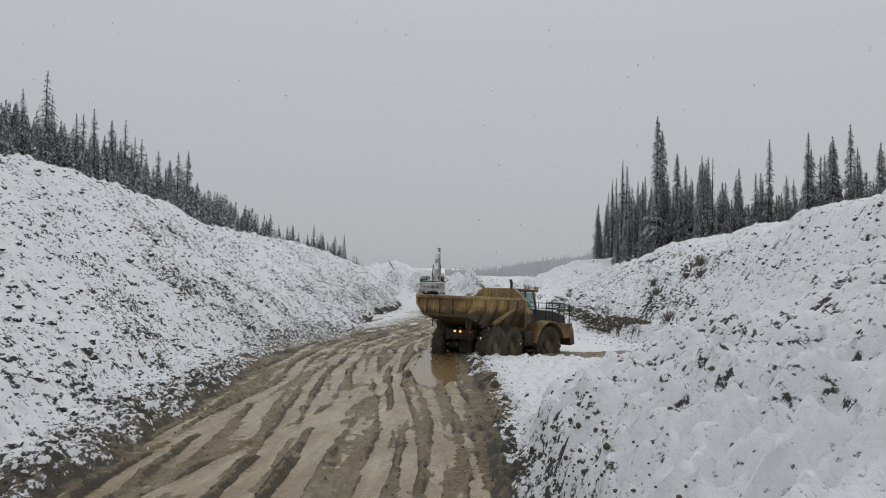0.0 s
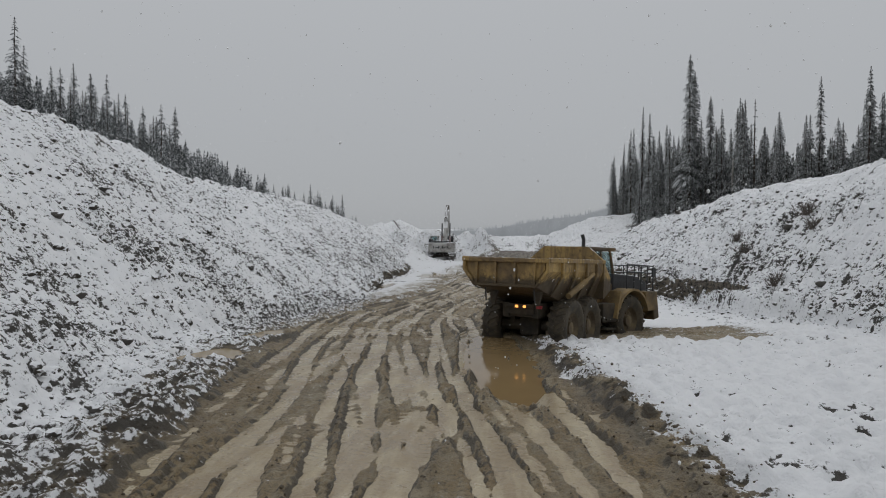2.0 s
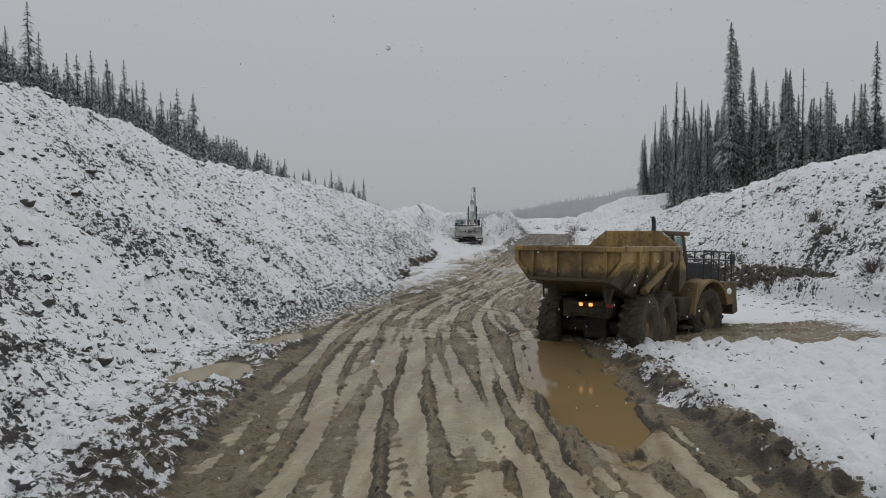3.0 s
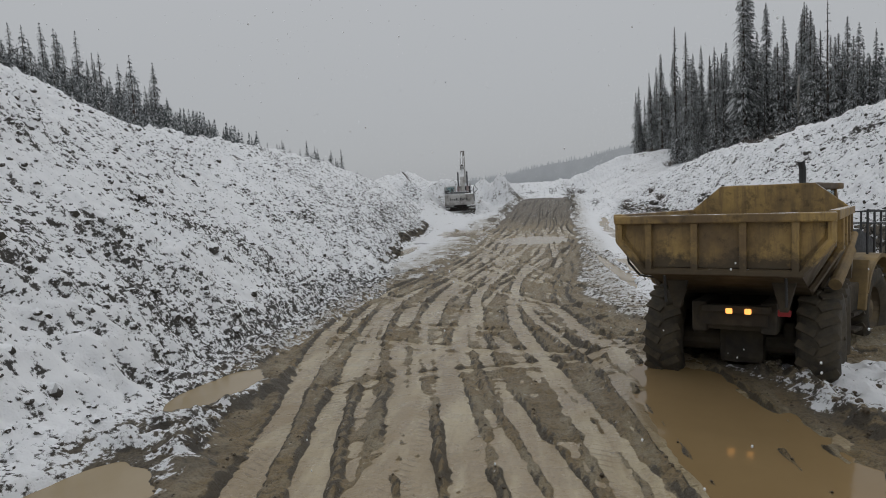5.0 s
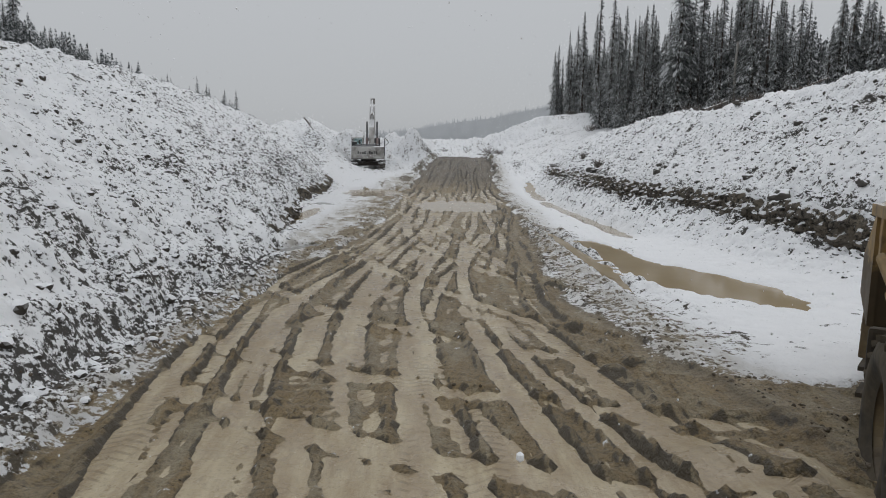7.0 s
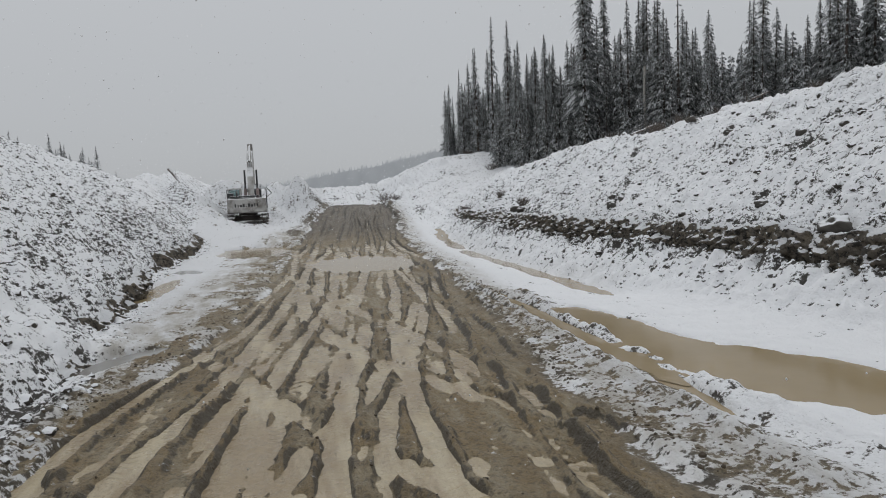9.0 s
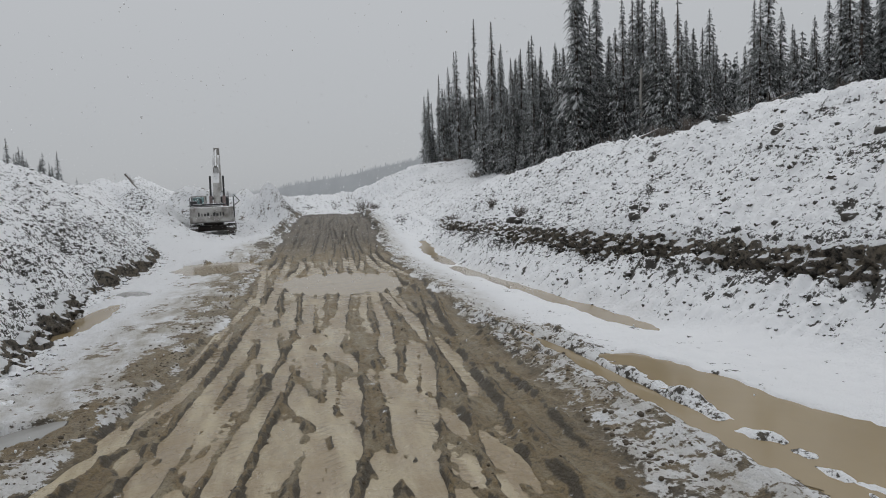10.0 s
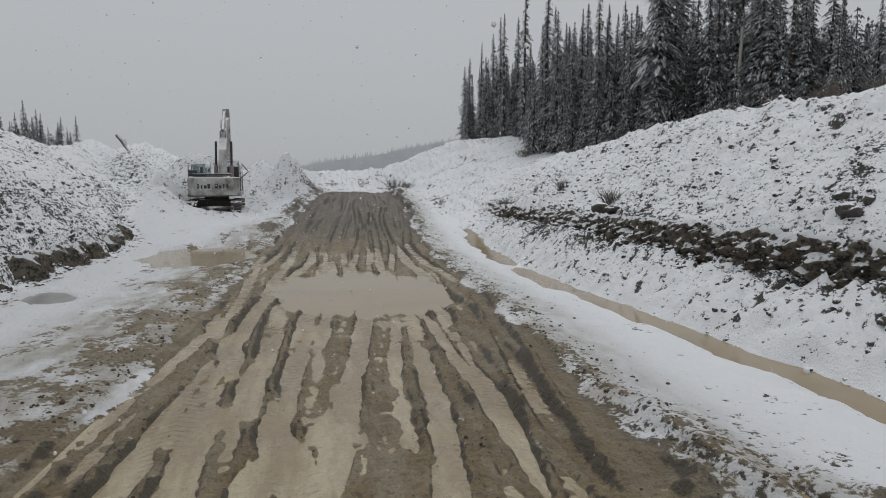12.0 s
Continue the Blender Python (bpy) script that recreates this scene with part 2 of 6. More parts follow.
runs = ramp(nt, noise_node(nt, 4.5, 7, 0.7, stretch=(1.6, 1.6, 0.22)), [(0.45, 0.0), (0.62, 0.75)])
nt.links.new(mix(nt, runs, paint.inputs["Base Color"].links[0].from_socket, mix(nt, noise_node(nt, 12, 5), (0.10, 0.066, 0.03), (0.22, 0.15, 0.075))), paint.inputs["Base Color"])
grime = ramp(nt, noise_node(nt, 6.0, 8, 0.75), [(0.52, 0.0), (0.66, 0.7)])
nt.links.new(mix(nt, grime, paint.inputs["Base Color"].links[0].from_socket, (0.06, 0.042, 0.022)), paint.inputs["Base Color"])
wet_mud = mix(nt, noise_node(nt, 9, 5), (0.05, 0.036, 0.02), (0.10, 0.07, 0.035))
nt.links.new(mix(nt, mudline, paint.inputs["Base Color"].links[0].from_socket, wet_mud), paint.inputs["Base Color"])
white_mat = plain("dull_white_paint", (0.44, 0.43, 0.41), 0.5, grain=3, spread=0.18, dirt=(0.16, 0.14, 0.12), dirt_amount=0.45, snow=0.5)
track_mat = plain("muddy_track_steel", (0.06, 0.05, 0.043), 0.75, grain=6, spread=0.4, snow=0.35)
red_mat = plain("faded_red_paint", (0.26, 0.20, 0.19), 0.55, grain=5, snow=0.45)
letter_mat = plain("black_lettering", (0.03, 0.03, 0.03), 0.6)
rock_mat = plain("wet_rock", (0.085, 0.078, 0.068), 0.85, grain=7, spread=0.55, relief=1.0, snow=0.75)
clod_mat = plain("frozen_clods", (0.06, 0.052, 0.043), 0.9, grain=8, spread=0.5, relief=0.7)
mudclod_mat = plain("wet_mud_clods", (0.075, 0.055, 0.033), 0.6, grain=8, spread=0.5, relief=0.5)
wood_mat = plain("weathered_wood", (0.12, 0.10, 0.085), 0.85, grain=10, spread=0.4, relief=0.5, snow=0.6)

glass_mat, nt, b = shader("cab_glass")
b.inputs["Base Color"].default_value = (0.55, 0.68, 0.68, 1)
b.inputs["Roughness"].default_value = 0.05
b.inputs["Transmission Weight"].default_value = 0.85


def lamp_material(name, colour, strength):
    m, nt, b = shader(name)
    b.inputs["Base Color"].default_value = (*colour, 1)
    b.inputs["Emission Color"].default_value = (*colour, 1)
    b.inputs["Emission Strength"].default_value = strength
    return m


amber_mat = lamp_material("lit_work_lamp", (1.0, 0.43, 0.10), 1.5)
roof_mat = lamp_material("lit_roof_lamp", (1.0, 0.72, 0.4), 1.2)
tail_mat = lamp_material("lit_tail_lamp", (1.0, 0.04, 0.06), 2.2)
dull_red_mat = plain("dull_red_plastic", (0.36, 0.03, 0.035), 0.4)


# ---- mesh helpers ----
def part(name, bm, material, parent=None, label="", smooth=False):
    me = bpy.data.meshes.new(name)
    bm.normal_update()
    bm.to_mesh(me)
    bm.free()
    me.materials.append(material)
    if smooth:
        me.polygons.foreach_set("use_smooth", [True] * len(me.polygons))
    ob = new(name, me)
    if parent:
        ob.parent = parent
    if label:
        tagged(ob, label)
    return ob


def thing(name, m, label, category, group="", kind=""):
    ob = new(name)
    ob.matrix_basis = m
    return tagged(ob, label, category, group, kind)


def add_box(bm, size, at, rot=(0, 0, 0), edge=0.0):
    r = bmesh.ops.create_cube(bm, size=1.0)
    vs = r["verts"]
    if edge:
        bmesh.ops.transform(bm, matrix=Matrix.Diagonal((*size, 1)), verts=vs)
        es = list({e for v in vs for e in v.link_edges})
        out = bmesh.ops.bevel(bm, geom=es, offset=edge, segments=2, affect="EDGES", profile=0.6)
        vs = list({v for f in out["faces"] for v in f.verts} | {v for v in vs if v.is_valid})
        bmesh.ops.transform(bm, matrix=pose(*at, *rot), verts=vs)
    else:
        bmesh.ops.transform(bm, matrix=pose(*at, *rot) @ Matrix.Diagonal((*size, 1)), verts=vs)
    return vs


def add_rod(bm, a, b2, r1, r2=None, seg=10):
    a, b2 = Vector(a), Vector(b2)
    d = b2 - a
    m = Matrix.Translation((a + b2) / 2) @ d.to_track_quat("Z", "Y").to_matrix().to_4x4()
    return bmesh.ops.create_cone(bm, cap_ends=True, segments=seg, radius1=r1, radius2=r1 if r2 is None else r2, depth=d.length, matrix=m)["verts"]


def add_path(bm, points, r, seg=8):
    for a, b2 in zip(points, points[1:]):
        add_rod(bm, a, b2, r, seg=seg)
    for p in points[1:-1]:
        bmesh.ops.create_icosphere(bm, subdivisions=1, radius=r, matrix=Matrix.Translation(p))


def add_prism(bm, outline, axis, lo, hi, edge=0.0):
    """An outline of (u, v) pairs, drawn out along an axis: x takes (y, z), y takes (x, z), z takes (x, y)."""
    def at(u, v, w):
        return {"x": (w, u, v), "y": (u, w, v), "z": (u, v, w)}[axis]
    a = [bm.verts.new(at(u, v, lo)) for u, v in outline]
    b2 = [bm.verts.new(at(u, v, hi)) for u, v in outline]
    faces = [bm.faces.new(a), bm.faces.new(b2[::-1])]
    n = len(outline)
    for i in range(n):
        faces.append(bm.faces.new((a[i], b2[i], b2[(i + 1) % n], a[(i + 1) % n])))
    bmesh.ops.recalc_face_normals(bm, faces=faces)
    if edge:
        es = list({e for f in faces for e in f.edges})
        bmesh.ops.bevel(bm, geom=es, offset=edge, segments=2, affect="EDGES", profile=0.6)


def add_spin(bm, profile, seg=32):
    """A ring turned round the x axis from (x, radius) pairs."""
    rings = []
    for i in range(seg):
        a = 2 * math.pi * i / seg
        rings.append([bm.verts.new((x, r * math.cos(a), r * math.sin(a))) for x, r in profile])
    for i in range(seg):
        p, q = rings[i], rings[(i + 1) % seg]
        for j in range(len(profile) - 1):
            bm.faces.new((p[j], p[j + 1], q[j + 1], q[j]))


# ---- the lie of the land ----
def lattice(ix, iy, seed):
    v = np.sin(ix * 127.1 + iy * 311.7 + seed * 74.7) * 43758.5453
    return v - np.floor(v)


def vnoise(x, y, seed=0):
    """Smooth noise between -1 and 1."""
    ix, iy = np.floor(x), np.floor(y)
    fx, fy = x - ix, y - iy
    fx, fy = fx * fx * fx * (fx * (fx * 6 - 15) + 10), fy * fy * fy * (fy * (fy * 6 - 15) + 10)
    out = 0
    for dx in (0, 1):
        for dy in (0, 1):
            a = lattice(ix + dx, iy + dy, seed) * 2 * math.pi
            g = np.cos(a) * (x - ix - dx) + np.sin(a) * (y - iy - dy)
            out = out + g * (fx if dx else 1 - fx) * (fy if dy else 1 - fy)
    return out * 1.5


def fbm(x, y, scale, octaves, seed=0, gain=0.5):
    out, amp, tot = 0, 1.0, 0
    for k in range(octaves):
        out = out + amp * vnoise(x / scale, y / scale, seed + k * 13)
        tot += amp
        amp, scale = amp * gain, scale / 2.03
    return out / tot


def smooth(a, lo, hi):
    t = np.clip((a - lo) / (hi - lo), 0, 1)
    return t * t * (3 - 2 * t)


def line(*knots):
    """A smoothed line through (y, value) knots."""
    ys = np.arange(-60.0, 260.0, 0.5)
    vs = np.interp(ys, [k[0] for k in knots], [k[1] for k in knots])
    pad = np.pad(vs, 6, mode="edge")
    kern = np.exp(-np.linspace(-2, 2, 13) ** 2)
    vs = np.convolve(pad, kern / kern.sum(), mode="valid")
    return lambda y: np.interp(y, ys, vs)


road_z = line((-18.1, 1.78), (1.7, 1.49), (15.5, 1.26), (21.5, 1.08), (25.4, 0.89), (27.4, 0.79), (29.4, 0.69), (31.3, 0.6), (32.3, 0.57), (34.1, 0.49), (35.6, 0.39), (37.2, 0.31), (39, 0.23), (40, 0.2), (42, 0.16), (46, 0.08), (52, -0.12), (60, -0.25), (66, -0.46), (72, -0.44), (76, -0.22), (80, 0.2), (88, 0.8), (95, 1.05), (99, 1.08), (112, 0.9), (200, 1))
mud_left = line((-18.1, -0.5), (1.6, -1.5), (11.5, -2.5), (17, -3.4), (22.5, -4.5), (26, -5.2), (29, -5.8), (33, -6.4), (36, -6.4), (39, -6.4), (42, -6.0), (45, -5.2), (48, -4.6), (52, -4.15), (57, -3.75), (60, -3.5), (66, -3.3), (74, -2.5), (82, -1.5), (95, 0.5), (112, 0.8))
mud_right = line((-17.9, 5.19), (1.8, 4.23), (11.7, 3.54), (17.6, 2.92), (23.5, 2.35), (28.5, 1.8), (33, 1.35), (38.5, 0.85), (41, 0.9), (45.3, 1.2), (50, 1.8), (54.4, 2.3), (58, 2.7), (62, 3.05), (66, 3.4), (74, 3.75), (82, 4.6), (95, 5.5), (112, 5.6))
foot_left = line((-18.2, -1.9), (1.6, -2.9), (11.4, -3.9), (18.3, -5.2), (22.2, -6.5), (25, -7.1), (29, -7.0), (33, -6.9), (37, -7.0), (41, -6.6), (45, -6.6), (49, -7.2), (56, -7.9), (62, -8.6), (65, -8.9), (68, -8.6), (72, -8.25), (76, -8.2), (78.5, -9.2), (81, -9.7), (90, -10.6), (120, -11.5))
crest_x = line((-18.7, -13.87), (20.9, -14.82), (24.8, -14.5), (28.8, -14.18), (30.8, -14.02), (31.8, -14.09), (33.8, -14.23), (35.7, -14.37), (36.7, -14.48), (37.6, -14.71), (39.5, -15.26), (42.2, -16.13), (44.1, -16.6), (46, -16.6), (54, -16.2), (66, -15.9), (72, -15.3), (78, -14.4), (86, -13.8), (92, -14.5), (120, -15))
crest_z = line((-18.7, 9.2), (20.9, 8.42), (24.8, 8.07), (27.8, 7.81), (28.8, 7.74), (31.8, 7.53), (33.8, 7.39), (35.7, 7.31), (37.6, 7.21), (39.5, 7.11), (42.2, 6.95), (44.1, 6.86), (46, 6.76), (54, 6.4), (64, 6.25), (70, 5.75), (76, 4.9), (82, 4.2), (88, 3.9), (94, 4.4), (100, 4), (120, 3.2))
bank_x = line((-17.9, 5.29), (1.8, 4.32), (12.7, 3.6), (15.2, 4.3), (17.8, 6.97), (20.9, 10.01), (25.9, 11.4), (29.8, 10.95), (32.7, 10.39), (34.7, 10.02), (35.7, 9.83), (36.7, 9.74), (38.5, 9.45), (40.1, 9.05), (42.5, 8.44), (45, 8.02), (46, 7.99), (60, 7.9), (70, 8.1), (82, 8.7), (100, 9.5))
bank_foot = line((-17.9, 1.78), (1.8, 1.54), (13.7, 1.32), (19.8, 1.26), (25.9, 1.13), (27.8, 1.09), (29.8, 0.95), (32.7, 0.74), (33.7, 0.68), (34.7, 0.66), (36.7, 0.62), (38.5, 0.58), (39.3, 0.55), (40.1, 0.55), (42.5, 0.53), (46, 0.52), (56, 0.3), (66, 0.12), (76, 0.1), (84, 0.5), (100, 1.8))
bank_high = line((-17.9, 1.2), (9.7, 1.15), (13.7, 0.9), (17.8, 0.3), (23.9, 0.5), (25.9, 0.62), (29.8, 0.88), (31.8, 1), (32.7, 1.02), (34.7, 1.07), (36.7, 1.12), (37.6, 1.15), (38.5, 1.15), (40.1, 1.16), (42.5, 1.17), (46, 1.19), (50, 1.2), (66, 1.15), (76, 0.9), (84, 0.3), (100, 0.2))
top_z = line((-17.4, 7.8), (12.2, 7.44), (26, 6.91), (30, 6.62), (32.9, 6.4), (34.9, 6.32), (36.9, 6.24), (38.7, 6.16), (39.5, 6.12), (40.3, 6.08), (42.5, 5.99), (45, 5.9), (46, 5.84), (52, 5.5), (60, 5), (66, 4.55), (72, 4.5), (78, 4.1), (84, 3.4), (94, 2.5), (102, 3), (110, 3.9), (120, 3.2))
top_x = line((-17.4, 17.24), (2.3, 16.47), (14.2, 16.01), (26, 15.55), (32.9, 15.28), (36.9, 15.12), (40.3, 14.68), (42.5, 14.26), (46, 14), (60, 14))
ditch_line = line((-20, 6.2), (50, 5.9), (56, 5.85), (61, 5.75), (69, 6.05), (78, 6.8))


def ditch_x(y):
    return ditch_line(y) + 0.3 * vnoise(y / 3.3, 0 * y, 17) + 0.12 * vnoise(y / 1.1, 0 * y, 16)


def mound(x, y, cx, cy, rx, ry, h, sharp=1.0):
    d = np.sqrt(((x - cx) / rx) ** 2 + ((y - cy) / ry) ** 2) * (1 + 0.16 * fbm(x, y, 3.0, 3, 211)) + 0.03 * vnoise(x / 1.2, y / 1.2, 212)
    d = np.sqrt(d * d + 0.006)
    return h * np.clip(1 - d, 0, None) ** sharp


def basin(x, y, cx, cy, rx, ry, turn=0.0, lip=False):
    """1 in the middle of an oval hollow, 0 from its rim on, with an uneven shore; or the raised lip round it."""
    c, s = math.cos(radians(turn)), math.sin(radians(turn))
    u, v = (x - cx) * c + (y - cy) * s, -(x - cx) * s + (y - cy) * c
    d = np.sqrt((u / rx) ** 2 + (v / ry) ** 2) + 0.16 * vnoise(x / 0.9, y / 0.9, 5) + 0.08 * vnoise(x / 0.3, y / 0.3, 6)
    if lip:
        return smooth(d, 0.95, 1.1) * (1 - smooth(d, 1.35, 1.9))
    return 1 - smooth(d, 0.75, 1.12)


# pools: centre, half widths, turn and the height of the water
POOLS = {
    "roadside_puddle": (-5.75, 24.0, 0.72, 1.1, 0, 1.1),
    "small_puddle": (-6.05, 28.2, 0.42, 1.1, -15, 0.98),
    "brown_puddle": (1.07, 24.47, 0.85, 4.3, 5, 0.66),
    "large_pond": (4.2, 41.3, 1.2, 3.6, 27, 0.05),
    "pond_arm": (3.4, 44.9, 0.6, 3.1, 6, 0.05),
    "rut_puddle": (2.42, 44.6, 0.24, 5.2, 0, 0.02),
    "left_pool": (-7.35, 56.8, 0.45, 2.8, -4, -0.12),
    "ice_pool": (-6.1, 46.4, 0.42, 1.3, -35, 0),
    "second_ice_pool": (-7.2, 63.0, 0.55, 1.0, 20, -0.2),
    "far_pond": (-4.9, 71.6, 2.0, 3.2, 0, -0.36),
    "road_puddle": (0.15, 63, 2.3, 3.6, 0, -0.47),
}


def road_mid(y):
    return 0.5 * (mud_left(y) + mud_right(y))


# wheel ruts along the road: offset from the middle, half width, depth, how far they wander
RUTS = []
_r = random.Random(12)
for k in range(15):
    RUTS.append((-2.95 + 5.7 * (k + _r.uniform(-0.3, 0.3)) / 14, _r.uniform(0.11, 0.22), _r.uniform(0.055, 0.10), _r.uniform(0.25, 0.55)))
# curved ruts of lorries that swung in and out of the side track: two ends and the middle they bend through
SWINGS = [((-7.5, 38), (-1.1, 32.8), (7.9, 31.7)), ((-6.4, 42), (-0.2, 34.6), (8.4, 32.9)), ((-4.5, 28.7), (-0.4, 29.9), (4.7, 29.9)), ((-4.8, 47), (-0.9, 38.1), (3.4, 32.9)), ((-7.1, 35.5), (-1.5, 30.9), (5.5, 30.8)), ((-3.4, 61), (-1.2, 50), (1.3, 36.4)), ((1.6, 58), (-0.8, 46), (-4.4, 37.2)), ((-2.6, 54), (-1.9, 46), (1, 40)), ((-2.6, 25.3), (-0.5, 17.5), (0.8, 8.6)), ((1.1, 27.4), (0.2, 18.5), (-1, 9.5))]


def swing_points(a, m, e):
    a, m, e = np.array(a), np.array(m), np.array(e)
    c = 2 * m - 0.5 * (a + e)
    t = np.linspace(0, 1, 60)[:, None]
    return (1 - t) ** 2 * a + 2 * t * (1 - t) * c + t * t * e


def rut_shape(d, w, depth):
    """A trough with squeezed-up shoulders."""
    return -depth * np.exp(-(d / w) ** 4) + 0.75 * depth * np.exp(-((np.abs(d) - 1.45 * w) / (0.34 * w)) ** 2)


def side_track(x, y):
    """The muddy way on which the lorry stands, off the road to the right."""
    x, y = x + 0.9 * fbm(x, y, 1.8, 3, 231), y + 0.7 * fbm(x, y, 1.5, 3, 232)
    return smooth(x, 0.5, 2.5) * (1 - smooth(x, 8.2, 10.0)) * (1 - smooth(np.abs(y - (31.3 - 0.01 * x)), 1.7, 2.6))


def bare_height(x, y):
    """The land without its roughness and its pools."""
    rz, ml, mr, fl, cx, cz = road_z(y), mud_left(y), mud_right(y), foot_left(y), crest_x(y), crest_z(y)
    bx, bf, bh, tz, tx = bank_x(y), bank_foot(y), bank_high(y), top_z(y), top_x(y)
    shelf_l = rz + 0.32 * (1 - smooth(y, 26, 44)) * smooth(ml - x, 0, 2.2) + 0.12 * smooth(y, 40, 60) * smooth(ml - x, 0, 1.5)
    ramp_y = smooth(y, 74, 80) * (1 - smooth(y, 98, 106))
    shelf_l = shelf_l - np.clip(shelf_l - 0.12, 0, None) * smooth(ml - x, 0.3, 2.6) * ramp_y
    t = np.clip((fl - x) / (fl - cx), 0, None)
    slope = shelf_l + (cz - shelf_l) * np.minimum(t, 1) ** (0.94 - 0.14 * smooth(y, 40, 56))
    back = cz - 0.9 * smooth(cx - x, 0, 4) + 0.0 * x
    far_l = cz - 0.9 + 0.45 * np.clip(cx - x - 22, 0, 60) * (1 - smooth(y, 150, 260))
    left = np.where(x > fl, shelf_l, np.where(t < 1, slope, np.maximum(back, 0) + np.clip(far_l - back, 0, None) * smooth(cx - x, 6, 20)))
    tb = np.clip((x - mr) / np.maximum(bx - mr, 0.3), 0, 1)
    shelf_r = rz + (bf - rz) * smooth(tb, 0.62, 1.0)
    shelf_r = shelf_r - np.clip(shelf_r - 0.0, 0, None) * smooth(x - mr, 0.2, 2.0) * smooth(y, 74, 79) * (1 - smooth(y, 82, 92)) * (1 - smooth(tb, 0.6, 1.0))
    apron = 0.36 * smooth(x - bx, -1.9, -0.1) * smooth(y, 38, 46) * (1 - smooth(y, 75, 82))
    shelf_r = shelf_r + apron
    face = bf + bh * (0.62 * smooth(x - bx, 0.0, 0.34) + 0.38 * np.clip((x - bx - 0.2) / 0.7, 0, 1))
    up = bf + bh + (tz - bf - bh) * np.clip((x - bx - 0.9) / np.maximum(tx - bx - 0.9, 1), 0, 1) ** 0.95
    beyond = tz + 0.16 * np.clip(x - tx, 0, 8) + 0.09 * np.clip(x - 22, 0, 120) * (1 - smooth(y, 135, 200))
    right = np.where(x < bx, shelf_r, np.where(x < bx + 0.9, np.maximum(np.minimum(face, bf + bh), bf + apron), np.where(x < tx, up, beyond)))
    z = np.where(x < 0.5 * (ml + mr), left, right)
    z = z - 0.02 * np.clip(np.abs(x - road_mid(y)) - 1.5, 0, 2) * (x > ml) * (x < mr)
    # the ditch along the bank
    dd = np.abs(x - ditch_x(y))
    z = z - (0.36 + 0.2 * vnoise(y / 2.4, 0 * y, 19)) * np.exp(-((dd + 0.12 * vnoise(x, y / 0.8, 18)) / 0.58) ** 2) * smooth(y, 48, 52) * (1 - smooth(y, 77, 81))
    # spoil heaps at the far end
    z = np.maximum(z, road_z(y) * 0 - 2 + mound(x, y, -14.5, 95, 9, 9, 7.2))
    z = np.maximum(z, -2 + mound(x, y, -11.6, 91.6, 7, 7, 6.2))
    z = np.maximum(z, -2 + mound(x, y, -8.3, 98, 8.5, 8, 6.4))
    z = np.maximum(z, -2 + mound(x, y, -4.2, 108, 7, 7, 5.6))
    z = np.maximum(z, -2 + mound(x, y, -2.0, 102.6, 4.4, 5.2, 6.3))
    z = np.maximum(z, -2 + mound(x, y, 14.2, 112, 11, 10, 6.9))
    z = z + 0.95 * np.exp(-((x + 9.3) / 2.1) ** 2 - ((y - 83.0) / 3.0) ** 2)
    z = z + 1.5 * np.exp(-((x + 9.2) / 1.6) ** 2 - ((y - 86.4) / 1.8) ** 2)
    # a low ridge that closes the view behind the crest of the ramp
    z = z + (1.6 + 0.8 * fbm(x, y, 9.0, 3, 31)) * smooth(y, 107, 114) * (1 - smooth(y, 120, 150)) * (1 - smooth(np.abs(x), 30, 45))
    # hills in the distance
    fall = smooth(y, 125, 320)
    z = z * (1 - fall) + np.minimum(z, -1.0 + 0.02 * np.clip(np.abs(x) - 60, 0, 300)) * fall
    return z


def pool_level(px, py, rx, ry, turn):
    """The height at which a pool would spill over its lowest rim."""
    a = np.linspace(0, 2 * math.pi, 40)
    c, s = math.cos(radians(turn)), math.sin(radians(turn))
    u, v = rx * np.cos(a), ry * np.sin(a)
    return float(np.percentile(bare_height(px + u * c - v * s, py + u * s + v * c), 40)) - 0.02


def base_height(x, y):
    z = bare_height(x, y)
    for name, (px, py, rx, ry, turn, level) in POOLS.items():
        near = (np.abs(x - px) < 12) & (np.abs(y - py) < 12)
        lip = np.where(near, basin(x, y, px, py, rx, ry, turn, True), 0)
        z = z + np.clip(LEVELS[name] + 0.03 - z, 0, 0.2) * lip
    for name, (px, py, rx, ry, turn, level) in POOLS.items():
        near = (np.abs(x - px) < 12) & (np.abs(y - py) < 12)
        hollow = np.where(near, basin(x, y, px, py, rx, ry, turn), 0)
        z = z * (1 - hollow) + np.minimum(z, LEVELS[name] - 0.10) * hollow
    return z


LEVELS = {name: pool_level(*p[:5]) for name, p in POOLS.items()}
LEVELS["roadside_puddle"], LEVELS["small_puddle"] = 1.02, 0.87
LEVELS["pond_arm"] = LEVELS["large_pond"] - 0.005
LEVELS["rut_puddle"] = LEVELS["large_pond"] - 0.01


